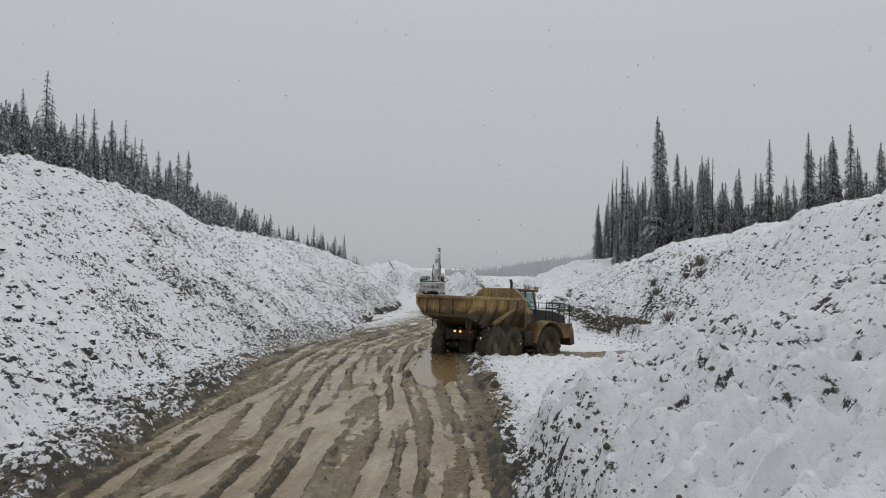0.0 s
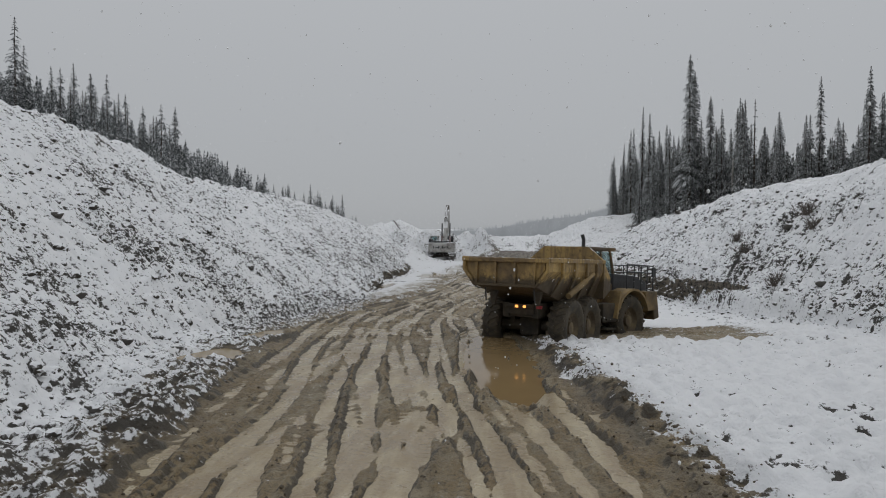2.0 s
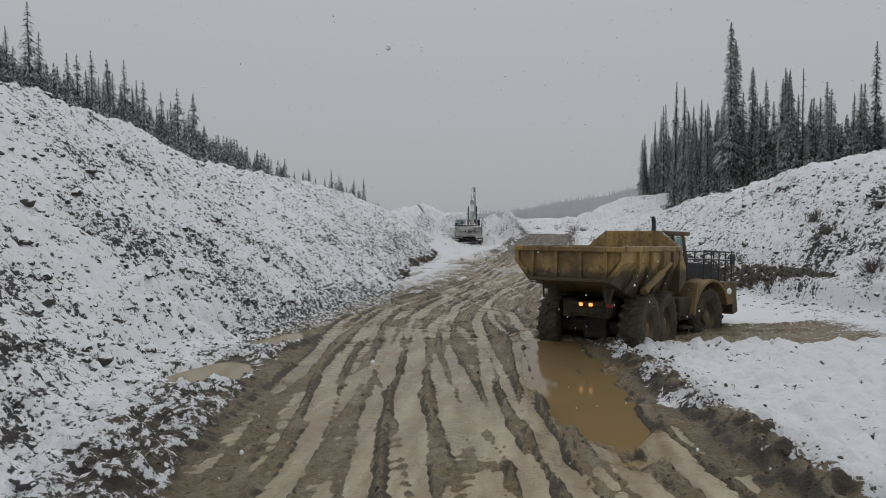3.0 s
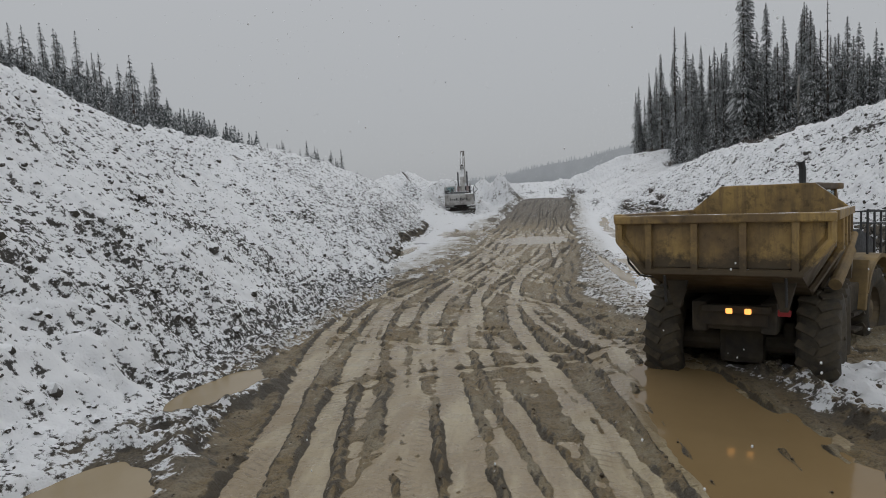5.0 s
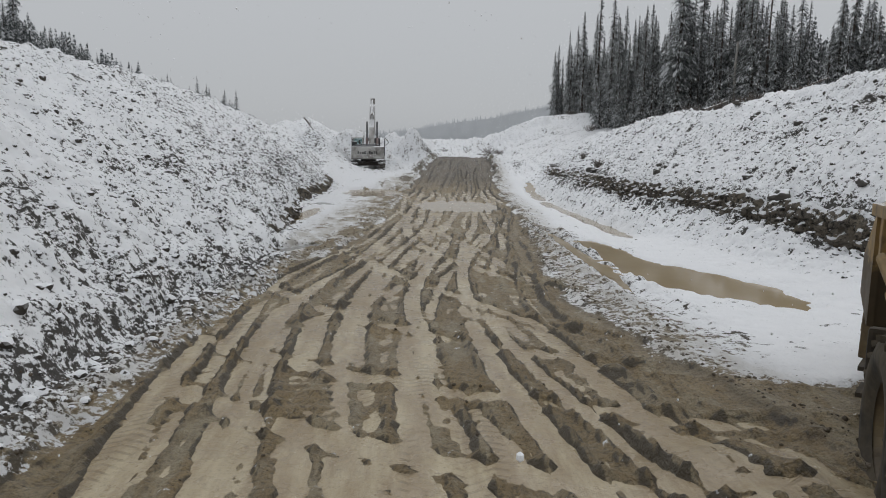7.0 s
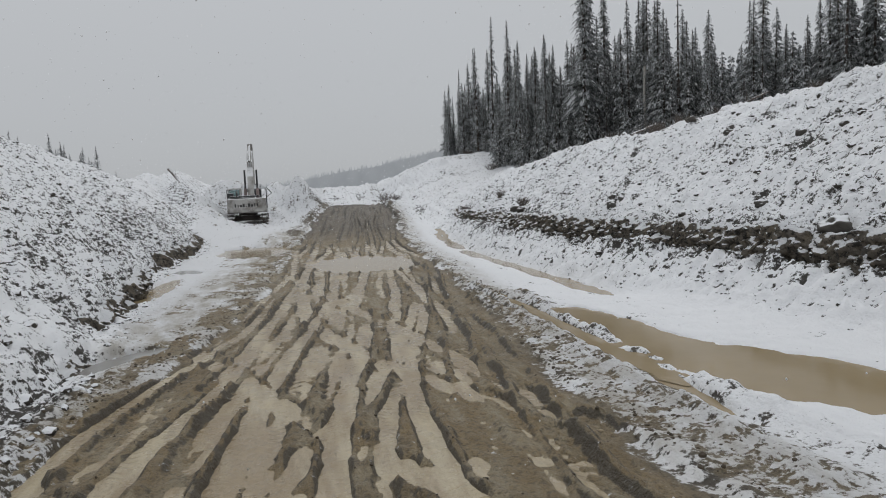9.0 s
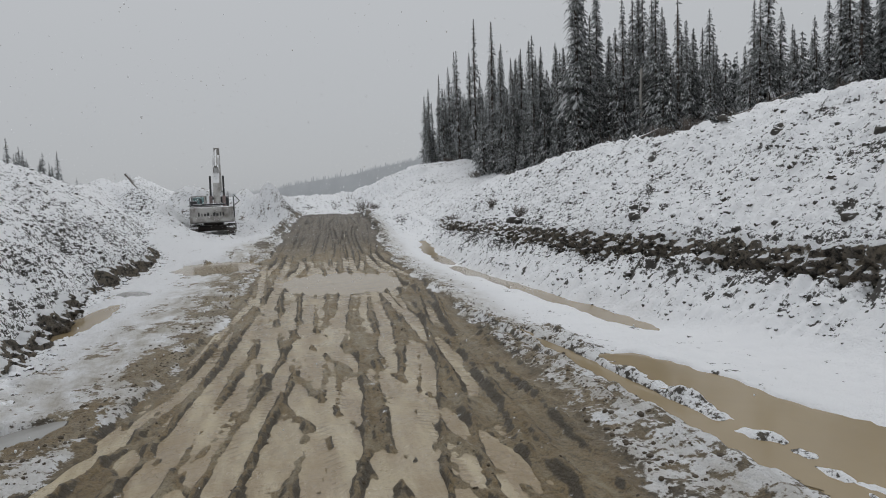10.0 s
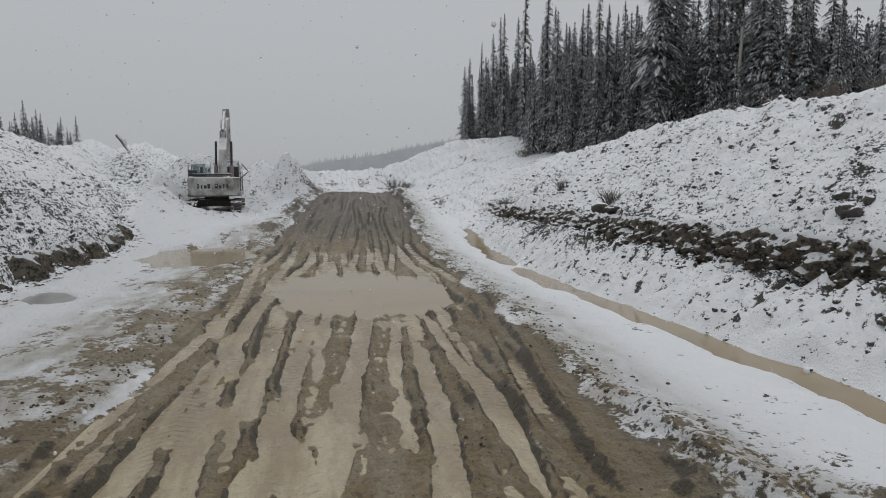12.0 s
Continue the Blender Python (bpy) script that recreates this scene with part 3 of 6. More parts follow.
# bare dark patches where the snow has slid off the banks: centre and half widths
PATCHES = [(11.01, 37.67, 0.9, 2.2), (11.47, 32.98, 0.8, 1.9), (11.76, 29.23, 0.7, 1.2), (12.65, 26.9, 0.9, 1), (9.06, 43.29, 0.5, 1.8), (9.62, 40.15, 0.5, 1.6), (12.69, 37.74, 0.5, 0.8), (13.62, 34.85, 0.5, 1.2), (9.6, 58, 0.5, 0.9), (11.4, 50, 0.6, 0.9), (12.6, 47, 0.6, 1.4), (-8.25, 22.52, 0.7, 1.3), (-6.55, 19.42, 0.9, 1.6), (-9.44, 27.62, 0.6, 1.2), (-11.4, 32.09, 0.5, 1.3), (-7.95, 30.05, 0.7, 1.6), (-8.38, 37.87, 0.6, 1.6), (-9.33, 34.94, 0.5, 1.2), (-10, 47, 0.6, 1.5), (-9.9, 57, 0.6, 1.6), (-10.2, 67, 0.6, 2), (-11.4, 62, 0.5, 1.3)]
_r = random.Random(31)
for k in range(95):
    py = 10 + 70 * _r.random() ** 1.2
    up = _r.random() ** 1.4
    size = _r.uniform(0.16, 0.42)
    PATCHES.append((float(foot_left(py) + (crest_x(py) - foot_left(py)) * up), py, size, size * _r.uniform(1.0, 2.6)))
for k in range(40):
    py = 22 + 60 * _r.random()
    up = _r.random()
    size = _r.uniform(0.14, 0.36)
    PATCHES.append((float(bank_x(py) + 0.9 + (top_x(py) - bank_x(py) - 0.9) * up), py, size, size * _r.uniform(0.8, 1.8)))


def lie(x, y):
    """Height of the land with its roughness, and how much mud, churned earth and snow lies there, the snow thinned for
    shade between lumps.
    """
    z = base_height(x, y)
    ml, mr = mud_left(y), mud_right(y)
    wob = 0.55 * fbm(x, y, 2.5, 4, 3)
    mud = smooth(x - ml + wob, -0.35, 0.5) * (1 - smooth(x - mr + wob, -0.45, 0.35)) * (1 - smooth(y + 2.0 * wob, 96, 98.5))
    track = side_track(x, y + 0.8 * wob)
    road = np.maximum(mud, track)
    detail = (np.abs(x) < 40) & (y < 130)
    # ruts
    ruts, mid = 0 * x, road_mid(y)
    for k, (off, w, depth, wander) in enumerate(RUTS):
        wide = 0.62 + 0.38 * (mr - ml) / 6.5
        d = x - mid - off * wide - 1.3 * wander * vnoise(y / 11.0 + k * 7.7, 0 * y + k, 40 + k) - 0.03 * vnoise(y / 0.7, 0 * y + k, 140 + k)
        strength = 0.45 + 0.55 * smooth(vnoise(y / 6.0, 0 * y + 3.3 * k, 60 + k), -0.45, 0.35)
        ruts = ruts + strength * rut_shape(d, w, depth)
        lug = smooth(1.3 * w - np.abs(d), 0, 0.1) * smooth(vnoise(y / 3.5, 0 * y + k, 90 + k), -0.05, 0.3)
        ruts = ruts + 0.017 * lug * np.sin(2 * math.pi * (y + np.abs(d) * 0.7) / 0.26)
    for k, (a, m, e) in enumerate(SWINGS):
        pts = swing_points(a, m, e)
        d = np.full(x.shape, 9.0)
        near = (y > pts[:, 1].min() - 1.5) & (y < pts[:, 1].max() + 1.5) & (x > pts[:, 0].min() - 1.5) & (x < pts[:, 0].max() + 1.5)
        if near.any():
            xs, ys = x[near], y[near]
            best = np.full(xs.shape, 9.0)
            for p, q in zip(pts, pts[1:]):
                v = q - p
                t = np.clip(((xs - p[0]) * v[0] + (ys - p[1]) * v[1]) / (v @ v), 0, 1)
                best = np.minimum(best, np.hypot(xs - p[0] - t * v[0], ys - p[1] - t * v[1]))
            d[near] = best
        ruts = ruts + rut_shape(d, 0.19, 0.055) * (d < 1.4)
    # ridges of dirty snow squeezed up beside the rut
    long = smooth(y, 35, 39) * (1 - smooth(y, 50, 54))
    ridges = (np.exp(-((x - 2.86) / 0.2) ** 2) + np.exp(-((x - 1.85 + 0.1 * vnoise(y / 2, 0 * y, 33)) / 0.3) ** 2)) * long
    z = z + ridges * (0.12 + 0.10 * vnoise(x / 0.3, y / 0.4, 34) + 0.05 * vnoise(x / 0.14, y / 0.16, 35))
    # broken clods on the slopes, softer on the level snow
    kerb = (0.16 + 0.30 * smooth(fbm(y, 0 * y, 5.0, 3, 305), -0.1, 0.25) * smooth(y, 42, 50)) * smooth(foot_left(y) + 0.1 - 0.5 * fbm(y, 0 * y, 2.4, 3, 155) - x, 0.0, 0.35) * smooth(y, 27.5, 33) * (1 - smooth(y, 76, 79)) * (1 - smooth(foot_left(y) - x, 0.8, 4))
    z = z + kerb * (0.6 + 0.8 * vnoise(x / 0.7, y / 0.7, 157))
    steep = np.maximum(smooth(foot_left(y) + 1.4 - x, 0, 1.6), smooth(x - bank_x(y) + 0.8, 0, 1.2))
    big = fbm(x, y, 5.0, 3, 11)
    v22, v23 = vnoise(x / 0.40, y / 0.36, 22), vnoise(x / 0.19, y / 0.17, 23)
    # hollows between lumps; snow is thinned there for shade and bare earth
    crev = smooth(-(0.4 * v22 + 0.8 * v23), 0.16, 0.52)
    lumps = np.abs(vnoise(x / 0.62 + 0.6 * big, y / 0.62, 21)) * 0.34 + (0.25 + 0.5 * v22) * 0.42 + (0.25 + 0.5 * v23) * 0.40
    patch = smooth(fbm(x, y, 3.2, 3, 51), -0.25, 0.4)
    rough = steep * (0.30 + 0.30 * patch) * lumps * (1 + 0.8 * (x > 1) * (1 - smooth(y, 14.5, 21.5))) + steep * 0.30 * big + steep * 0.10 * fbm(x, y, 1.3, 3, 13)
    edge = np.exp(-((x - mr - 0.2 + 0.45 * (1 - smooth(y, 13.5, 18.5))) / 0.42) ** 2) + np.exp(-((x - ml + 0.4) / 0.6) ** 2)
    rough = rough + (1 - steep) * (1 - road) * ((0.05 + (0.40 + 0.06 * (x < 0)) * (1 - smooth(y, 28.5, 34))) * lumps + 0.05 * fbm(x, y, 0.8, 4, 71)) + edge * (0.06 * lumps + 0.04) * (1 - smooth(y, 100, 110))
    far = smooth(y, 80, 86) * (1 - road)
    rough = rough + far * (1 - steep) * (0.30 * np.abs(vnoise(x / 0.9, y / 0.9, 213)) + 0.22 * lumps + 0.35 * fbm(x, y, 2.6, 3, 214))
    rough = rough + steep * 0.20 * fbm(x, y, 2.2, 3, 205)
    rough = rough + 0.55 * fbm(x, y, 2.8, 3, 221) * np.exp(-((x - top_x(y)) / 2.6) ** 2) * (x > 4)
    bare = 0 * x
    for px, py, rx, ry in PATCHES:
        near = (np.abs(x - px) < 3 * rx) & (np.abs(y - py) < 3 * ry)
        bare = bare + np.where(near, np.exp(-((x - px) / rx) ** 2 - ((y - py) / ry) ** 2), 0)
    bare = np.clip(bare, 0, 1) * smooth(fbm(x, y, 0.9, 4, 191, 0.6), -0.35, 0.1)
    rough = rough + bare * (0.25 * lumps - 0.08)
    churned = smooth(ruts + 0.07 * fbm(x, y, 0.8, 4, 86, 0.6), -0.015, 0.05)
    churned = np.clip(churned + 0.9 * np.exp(-((x - mr + 0.25) / 0.5) ** 2) * (1 - smooth(y, 27.5, 31.5)) + 0.7 * np.exp(-((x - ml - 0.4) / 0.6) ** 2) * (1 - smooth(y, 44, 52)), 0, 1)
    churned = np.clip(churned + 0.75 * smooth(y, 74, 82), 0, 1)
    # the heaped, drier strip along the road's edge carries no slurry
    strip = np.exp(-((x - mr + 0.55) / 0.65) ** 2) * smooth(y, 30, 36) * (1 - smooth(y, 58, 66))
    drag = fbm(x * 3.2, y * 0.7, 0.55, 4, 85, 0.6)
    mud_rough = road * (ruts + 0.05 * strip + 0.04 * fbm(x, y, 0.45, 4, 81, 0.6) + 0.036 * (0.3 + churned) * fbm(x, y, 0.28, 2, 82, 0.6) + 0.04 * drag + 0.04 * fbm(x, y, 1.6, 2, 83) + 0.016 * vnoise(x / 0.13, y / 0.17, 87))
    mud_rough = mud_rough - road * 0.03 * smooth(y, 76, 84) + road * smooth(y, 70, 80) * 0.05
    # the cut face of the bank is ragged
    bx = bank_x(y)
    face = np.exp(-((x - bx - 0.16 + 0.12 * vnoise(y / 1.1, 0 * y, 65)) / 0.26) ** 4) * smooth(y, 38, 43) * (1 - smooth(y, 79, 84))
    rough = rough * (1 - 0.85 * face)
    for px, py, rx, ry, turn, level in POOLS.values():
        near = (np.abs(x - px) < 9) & (np.abs(y - py) < 9)
        rough = rough * (1 - np.where(near, basin(x, y, px, py, rx * (1.1 if py > 30 else 1.6), ry * (1.1 if py > 30 else 1.6), turn), 0))
    rough = rough + face * (0.10 * vnoise(x / 0.5, y / 0.45, 61) + 0.08 * vnoise(x / 0.2, y / 0.2, 62))
    talus = np.exp(-((x - bx + 0.35) / 0.5) ** 2) * smooth(y, 33, 40) * (1 - smooth(y, 79, 84))
    rough = rough + talus * np.clip(0.04 + 0.42 * fbm(y, x * 0.5, 1.5, 4, 197, 0.6) + 0.12 * vnoise(x / 0.3, y / 0.3, 198), -0.05, 0.7)
    rubble = smooth(x - bx, -1.9, -1.2) * (1 - smooth(x - bx, -0.1, 0.2)) * smooth(y, 36, 44) * (1 - smooth(y, 75, 82))
    rough = rough + rubble * (0.35 * lumps - 0.05)
    snow_talus = rubble * (0.16 + 0.36 * crev) + talus * (0.06 + 0.22 * smooth(fbm(x, y, 1.2, 3, 199), -0.2, 0.3))
    z = z + np.where(detail, rough + mud_rough, 1.2 * fbm(x, y, 24.0, 4, 91))
    snow = 1.02 - 0.95 * smooth(mud, 0.25, 0.75) - 0.9 * track
    snow = snow - (0.62 + 0.35 * (1 - smooth(y, 26, 36))) * edge * (0.45 + 0.55 * smooth(fbm(x, y, 1.1, 4, 101), -0.3, 0.3)) * (y < 105)
    flecks = fbm(x, y * 0.75, 0.30, 3, 141, 0.6) + 0.22 * fbm(x, y, 1.4, 2, 142)
    dirty = smooth(fbm(x, y, 4.0, 3, 143), -0.30, 0.35)
    low = np.exp(-np.clip(foot_left(y) - 0.6 - x, 0, None) / 2.2) * (x < foot_left(y)) + 0.2 * np.exp(-np.clip(x - bank_x(y) - 1.0, 0, None) / 1.5) * (x > bank_x(y)) * (y < 31.5)
    snow = snow - 0.8 * steep * smooth(flecks, 0.42 - 0.20 * dirty - 0.02 * low + 0.03 * (x > 4) * (y > 35), 0.52 - 0.18 * dirty - 0.02 * low + 0.03 * (x > 4) * (y > 35)) * (0.10 + 0.10 * dirty)
    snow = snow - (1 - steep) * (1 - road) * 0.35 * smooth(flecks + 0.12 * (1 - smooth(y, 27.5, 33)), 0.26, 0.42)
    shelf = smooth(ml + 0.3 - x, 0, 0.6) * (1 - steep) * smooth(y, 40, 48) * (1 - smooth(y, 78, 82))
    snow = snow - shelf * 0.52 * smooth(fbm(x * 1.6, y * 0.55, 1.3, 5, 161, 0.6) - 0.12 * np.clip(ml - x - 1.2, 0, 4), -0.18, 0.22)
    scrub = np.exp(-((x - 10.8) / 1.6) ** 2 - ((y - 39) / 8.0) ** 2) * smooth(fbm(x, y, 1.6, 3, 171), -0.2, 0.25)
    snow = snow - (0.30 - 0.06 * (x < 0)) * bare - steep * (0.235 + 0.10 * dirty) - crev * steep * (0.10 + 0.20 * dirty + 0.10 * (1 - smooth(y, 30, 45))) * (1 - 0.25 * (x > 4) * (y > 40)) - 0.3 * scrub * smooth(flecks, -0.1, 0.15) - 0.11 * steep * (x < 0) * smooth(y, 42, 52) * np.exp(-np.clip(foot_left(y) - x, 0, None) / 2.2) + 0.09 * (x > 5) * smooth(y, 18, 24) * (1 - smooth(y, 40, 48))
    snow = snow - 0.42 * ridges * smooth(fbm(x, y, 0.5, 4, 175, 0.6), -0.25, 0.2)
    slush = (1 - steep) * (1 - road)
    snow = snow - 0.28 * slush * smooth(fbm(x, y, 1.7, 5, 111), 0.12, 0.42) + 0.0 * z
    snow = snow - 0.15 * face * smooth(fbm(y, z * 1.3 + 0.4 * x, 0.5, 4, 121, 0.6), -0.18, 0.12)
    ledge = np.exp(-((x - foot_left(y) + 0.15 + 0.5 * fbm(y, 0 * y, 2.4, 3, 155)) / 0.33) ** 4) * smooth(y, 25.5, 31.5) * (1 - smooth(y, 76, 79))
    snow = snow - 0.36 * ledge * smooth(fbm(x, y, 0.6, 4, 156, 0.6), -0.05, 0.3)
    snow = snow - snow_talus - 0.3 * np.exp(-((x - bx - 0.55) / 0.35) ** 2) * smooth(y, 33, 40) * (1 - smooth(y, 79, 84))
    verge_l = smooth(ml + 0.5 - x, 0, 0.8) * (1 - steep) * (1 - smooth(y, 31, 40))
    # muddy, patchy verge with crevice shade put into its snow cover
    snow = snow * (1 - verge_l) + (0.44 + 0.11 * np.clip(ml - x, 0, 3) + 0.2 * fbm(x, y, 0.9, 4, 195, 0.6) - 0.4 * smooth(-(0.6 * v22 + 0.6 * v23), -0.05, 0.4)) * verge_l
    # shade beside each lump on the right-hand flat, drawn as thinner snow
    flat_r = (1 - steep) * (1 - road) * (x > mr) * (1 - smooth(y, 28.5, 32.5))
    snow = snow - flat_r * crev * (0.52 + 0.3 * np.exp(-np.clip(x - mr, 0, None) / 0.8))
    snow = snow - far * (1 - steep) * (0.20 + 0.2 * crev + 0.12 * smooth(fbm(x, y, 1.0, 3, 215), 0.1, 0.4))
    band = smooth(x - mr, -0.6, 0.2) * (1 - smooth(x - mr, 1.3, 2.4)) * smooth(y, 32.5, 36) * (1 - smooth(y, 50, 56))
    snow = np.where(band > 0, snow * (1 - 0.75 * band) + 0.75 * band * (0.52 + 0.25 * fbm(x, y, 0.7, 4, 201, 0.6) - 0.3 * crev), snow)
    return z, mud, churned, snow, face


def steps(*runs):
    """Grid lines: runs of (from, to, spacing), then growing outward."""
    out = []
    for a, b2, s in runs:
        out.append(np.linspace(a, b2, max(2, int(round((b2 - a) / s))), endpoint=False))
    return np.concatenate(out)


def grow(start, stop, first, rate):
    v, s, out = start, first, []
    while abs(v) < abs(stop):
        out.append(v)
        v += math.copysign(s, stop)
        s *= rate
    return np.array(out + [stop])


gx = np.concatenate([grow(-20.0, -1600, 0.8, 1.14)[::-1], steps((-19.8, -17.0, 0.2), (-17.0, -9.6, 0.075), (-9.6, -6.6, 0.066), (-6.6, 4.6, 0.05), (4.6, 6.0, 0.066), (6.0, 14.5, 0.075), (14.5, 16.0, 0.15)), grow(16.0, 1600, 0.3, 1.12)])
gy = np.concatenate([grow(0.0, -60, 0.6, 1.2)[::-1], steps((0.2, 3.0, 0.2), (3.0, 54.0, 0.07), (54.0, 80.0, 0.12), (80.0, 116.0, 0.26)), grow(116.0, 2600, 0.7, 1.09)])
GX, GY = np.meshgrid(gx, gy)
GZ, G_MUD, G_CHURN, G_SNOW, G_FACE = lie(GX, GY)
sx, sy = np.gradient(GZ, gx, axis=1), np.gradient(GZ, gy, axis=0)
tilt = np.hypot(sx, sy)
G_SNOW = G_SNOW - np.where((np.abs(GX) < 40) & (GY < 130), (0.22 - 0.16 * smooth(GY, 82, 88)) * smooth(tilt + 0.35 * fbm(GX, GY, 2.6, 3, 151) - 0.75 * (GX > 1) * (GY < 33.5) - 0.12 * (GX < 0) * (GY < 42), 1.15, 1.95) * (1 - (GX > bank_x(GY) - 0.3) * (GX < bank_x(GY) + 1.3)) * (1 - 0.75 * np.exp(-((GX - foot_left(GY)) / 0.9) ** 2)), 0)

foot_zone = (GX < foot_left(GY) + 0.9) & (GX > -19) & (GY < 76)
G_SNOW = np.where(foot_zone, np.maximum(G_SNOW, 0.46), G_SNOW)


def sheet(name, X, Y, Z, material, attrs=(), keep=None):
    ny, nx = X.shape
    me = bpy.data.meshes.new(name)
    idx = np.arange(nx * ny).reshape(ny, nx)
    quads = np.stack([idx[:-1, :-1], idx[:-1, 1:], idx[1:, 1:], idx[1:, :-1]], -1).reshape(-1, 4)
    if keep is not None:
        k = keep[:-1, :-1] | keep[:-1, 1:] | keep[1:, 1:] | keep[1:, :-1]
        quads = quads[k.ravel()]
    n = len(quads)
    me.vertices.add(nx * ny)
    me.vertices.foreach_set("co", np.stack([X, Y, Z], -1).astype(np.float32).ravel())
    me.loops.add(n * 4)
    me.loops.foreach_set("vertex_index", quads.astype(np.int32).ravel())
    me.polygons.add(n)
    me.polygons.foreach_set("loop_start", np.arange(0, n * 4, 4, dtype=np.int32))
    me.polygons.foreach_set("use_smooth", np.ones(n, dtype=bool))
    me.update(calc_edges=True)
    for key, vals in attrs:
        a = me.attributes.new(key, "FLOAT", "POINT")
        a.data.foreach_set("value", vals.astype(np.float32).ravel())
    me.materials.append(material)
    return new(name, me)


G_SLUSH = smooth(mud_left(GY) + 0.5 - GX, 0, 0.6) * (1 - smooth(mud_left(GY) - GX, 1.2, 3.2)) * smooth(GX - foot_left(GY), 0.0, 0.8) * (1 - smooth(GY, 78, 84)) * smooth(GY, 28, 36)
G_SLUSH = np.maximum(G_SLUSH, smooth(GX - mud_right(GY), -0.6, 0.1) * (1 - smooth(GX - mud_right(GY), 0.5, 1.6)) * smooth(GY, 30, 36) * 0.8 * (1 - smooth(GY, 90, 96)))
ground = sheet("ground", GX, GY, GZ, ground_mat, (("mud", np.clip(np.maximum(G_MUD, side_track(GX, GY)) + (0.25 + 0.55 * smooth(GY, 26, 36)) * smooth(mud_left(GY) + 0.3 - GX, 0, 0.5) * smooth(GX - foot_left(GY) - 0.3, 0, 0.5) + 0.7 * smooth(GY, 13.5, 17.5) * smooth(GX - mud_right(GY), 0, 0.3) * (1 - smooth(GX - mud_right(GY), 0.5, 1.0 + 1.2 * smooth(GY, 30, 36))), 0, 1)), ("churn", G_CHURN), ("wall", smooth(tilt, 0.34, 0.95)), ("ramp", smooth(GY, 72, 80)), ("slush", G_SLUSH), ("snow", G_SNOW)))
tagged(ground, "snow-covered spoil banks with a rutted muddy road between them", "ground", kind="structure")

# wet slurry that lies in the hollows of the road
ry = np.arange(0.0, 94.0, 0.2)
ru = np.linspace(0, 1, 44)
RY = np.repeat(ry[:, None], len(ru), 1)
RX = mud_left(RY) + 0.15 + (mud_right(RY) - mud_left(RY) - 0.3) * ru[None, :]
RZ = base_height(RX, RY) - 0.014 + 0.07 * fbm(RX * 1.9, RY * 0.35, 1.5, 4, 131) - 0.13 * smooth(RY, 68, 82) - 0.05 * smooth(RY, 30, 36) * np.exp(-((RX - mud_right(RY) + 0.5) / 0.7) ** 2) * (1 - smooth(RY, 58, 66))
tagged(sheet("slurry", RX, RY, RZ, slurry_mat), "wet tan mud slurry lying in the road's ruts", "mud", kind="structure")

for name, (px, py, rx, ry2, turn, level) in POOLS.items():
    U, V = np.meshgrid(np.linspace(-1.2, 1.2, 40) * rx, np.linspace(-1.2, 1.2, 110) * ry2)
    c, s = math.cos(radians(turn)), math.sin(radians(turn))
    PX, PY = px + U * c - V * s, py + U * s + V * c
    ob = sheet("puddle", PX, PY, 0 * U + LEVELS[name], {"brown_puddle": orange_mat, "ice_pool": ice_mat, "second_ice_pool": ice_mat}.get(name, water_mat), keep=basin(PX, PY, px, py, rx, ry2, turn) > 0.02)
    tagged(ob, "shallow pool of brown muddy water" if "ice" not in name else "half-frozen grey pool in the snow", "puddle", "puddles beside the road", "structure")
DY = np.arange(50.0, 79.0, 0.5)
DU = np.linspace(-0.95, 0.95, 4)
DYY = np.repeat(DY[:, None], 4, 1)
tagged(sheet("ditch_water", ditch_x(DYY) + DU[None, :], DYY, np.minimum(road_z(DYY), 0.1) - 0.2, water_mat), "narrow ditch of brown meltwater below the bank", "ditch water", kind="structure")


earth_mat, nt, b = shader("cut_earth")
grit = noise_node(nt, 9, 6, 0.65)
streak = noise_node(nt, 3.0, 6, 0.7, stretch=(1.0, 1.6, 0.35))
soil = mix(nt, grit, (0.085, 0.076, 0.064), (0.22, 0.195, 0.162))
soil = mix(nt, ramp(nt, streak, [(0.4, 0.0), (0.62, 1.0)]), soil, mix(nt, grit, (0.11, 0.09, 0.066), (0.27, 0.225, 0.165)))
# crevice shade is put into the soil colour as dark noise patches
soil = mix(nt, ramp(nt, noise_node(nt, 6.0, 7, 0.75), [(0.42, 0.0), (0.52, 1.0)]), (0.028, 0.025, 0.021), soil)
lying = maths(nt, "ADD", up_facing(nt, 0.4, 0.9), maths(nt, "MULTIPLY", maths(nt, "SUBTRACT", noise_node(nt, 3.2, 7, 0.72), 0.54), 3.2))
nt.links.new(mix(nt, ramp(nt, lying, [(0.4, 0.0), (0.6, 1.0)]), soil, SNOW), b.inputs["Base Color"])
b.inputs["Roughness"].default_value = 0.9
bump(nt, b, maths(nt, "ADD", grit, maths(nt, "MULTIPLY", streak, 1.5)), 1.0, 0.12)
BY, BV = np.meshgrid(np.arange(36.0, 84.0, 0.06), np.linspace(0, 1, 22))
b_low = 0.3 * smooth(BY, 38, 46) * (1 - smooth(BY, 75, 82)) - 0.12
b_top = 0.95 * bank_high(BY) + 0.12 + 0.34 * fbm(BY, 0 * BY, 1.4, 5, 181, 0.65)
bulge = np.sin(math.pi * np.clip(BV, 0, 1)) ** 0.5
lumpy = 0.22 + 0.42 * fbm(BY, BV * b_top * 1.2, 0.7, 4, 183, 0.65) + 0.34 * np.abs(vnoise(BY / 0.33, BV * b_top / 0.26, 184)) + 0.12 * vnoise(BY / 0.15, BV * b_top / 0.13, 187)
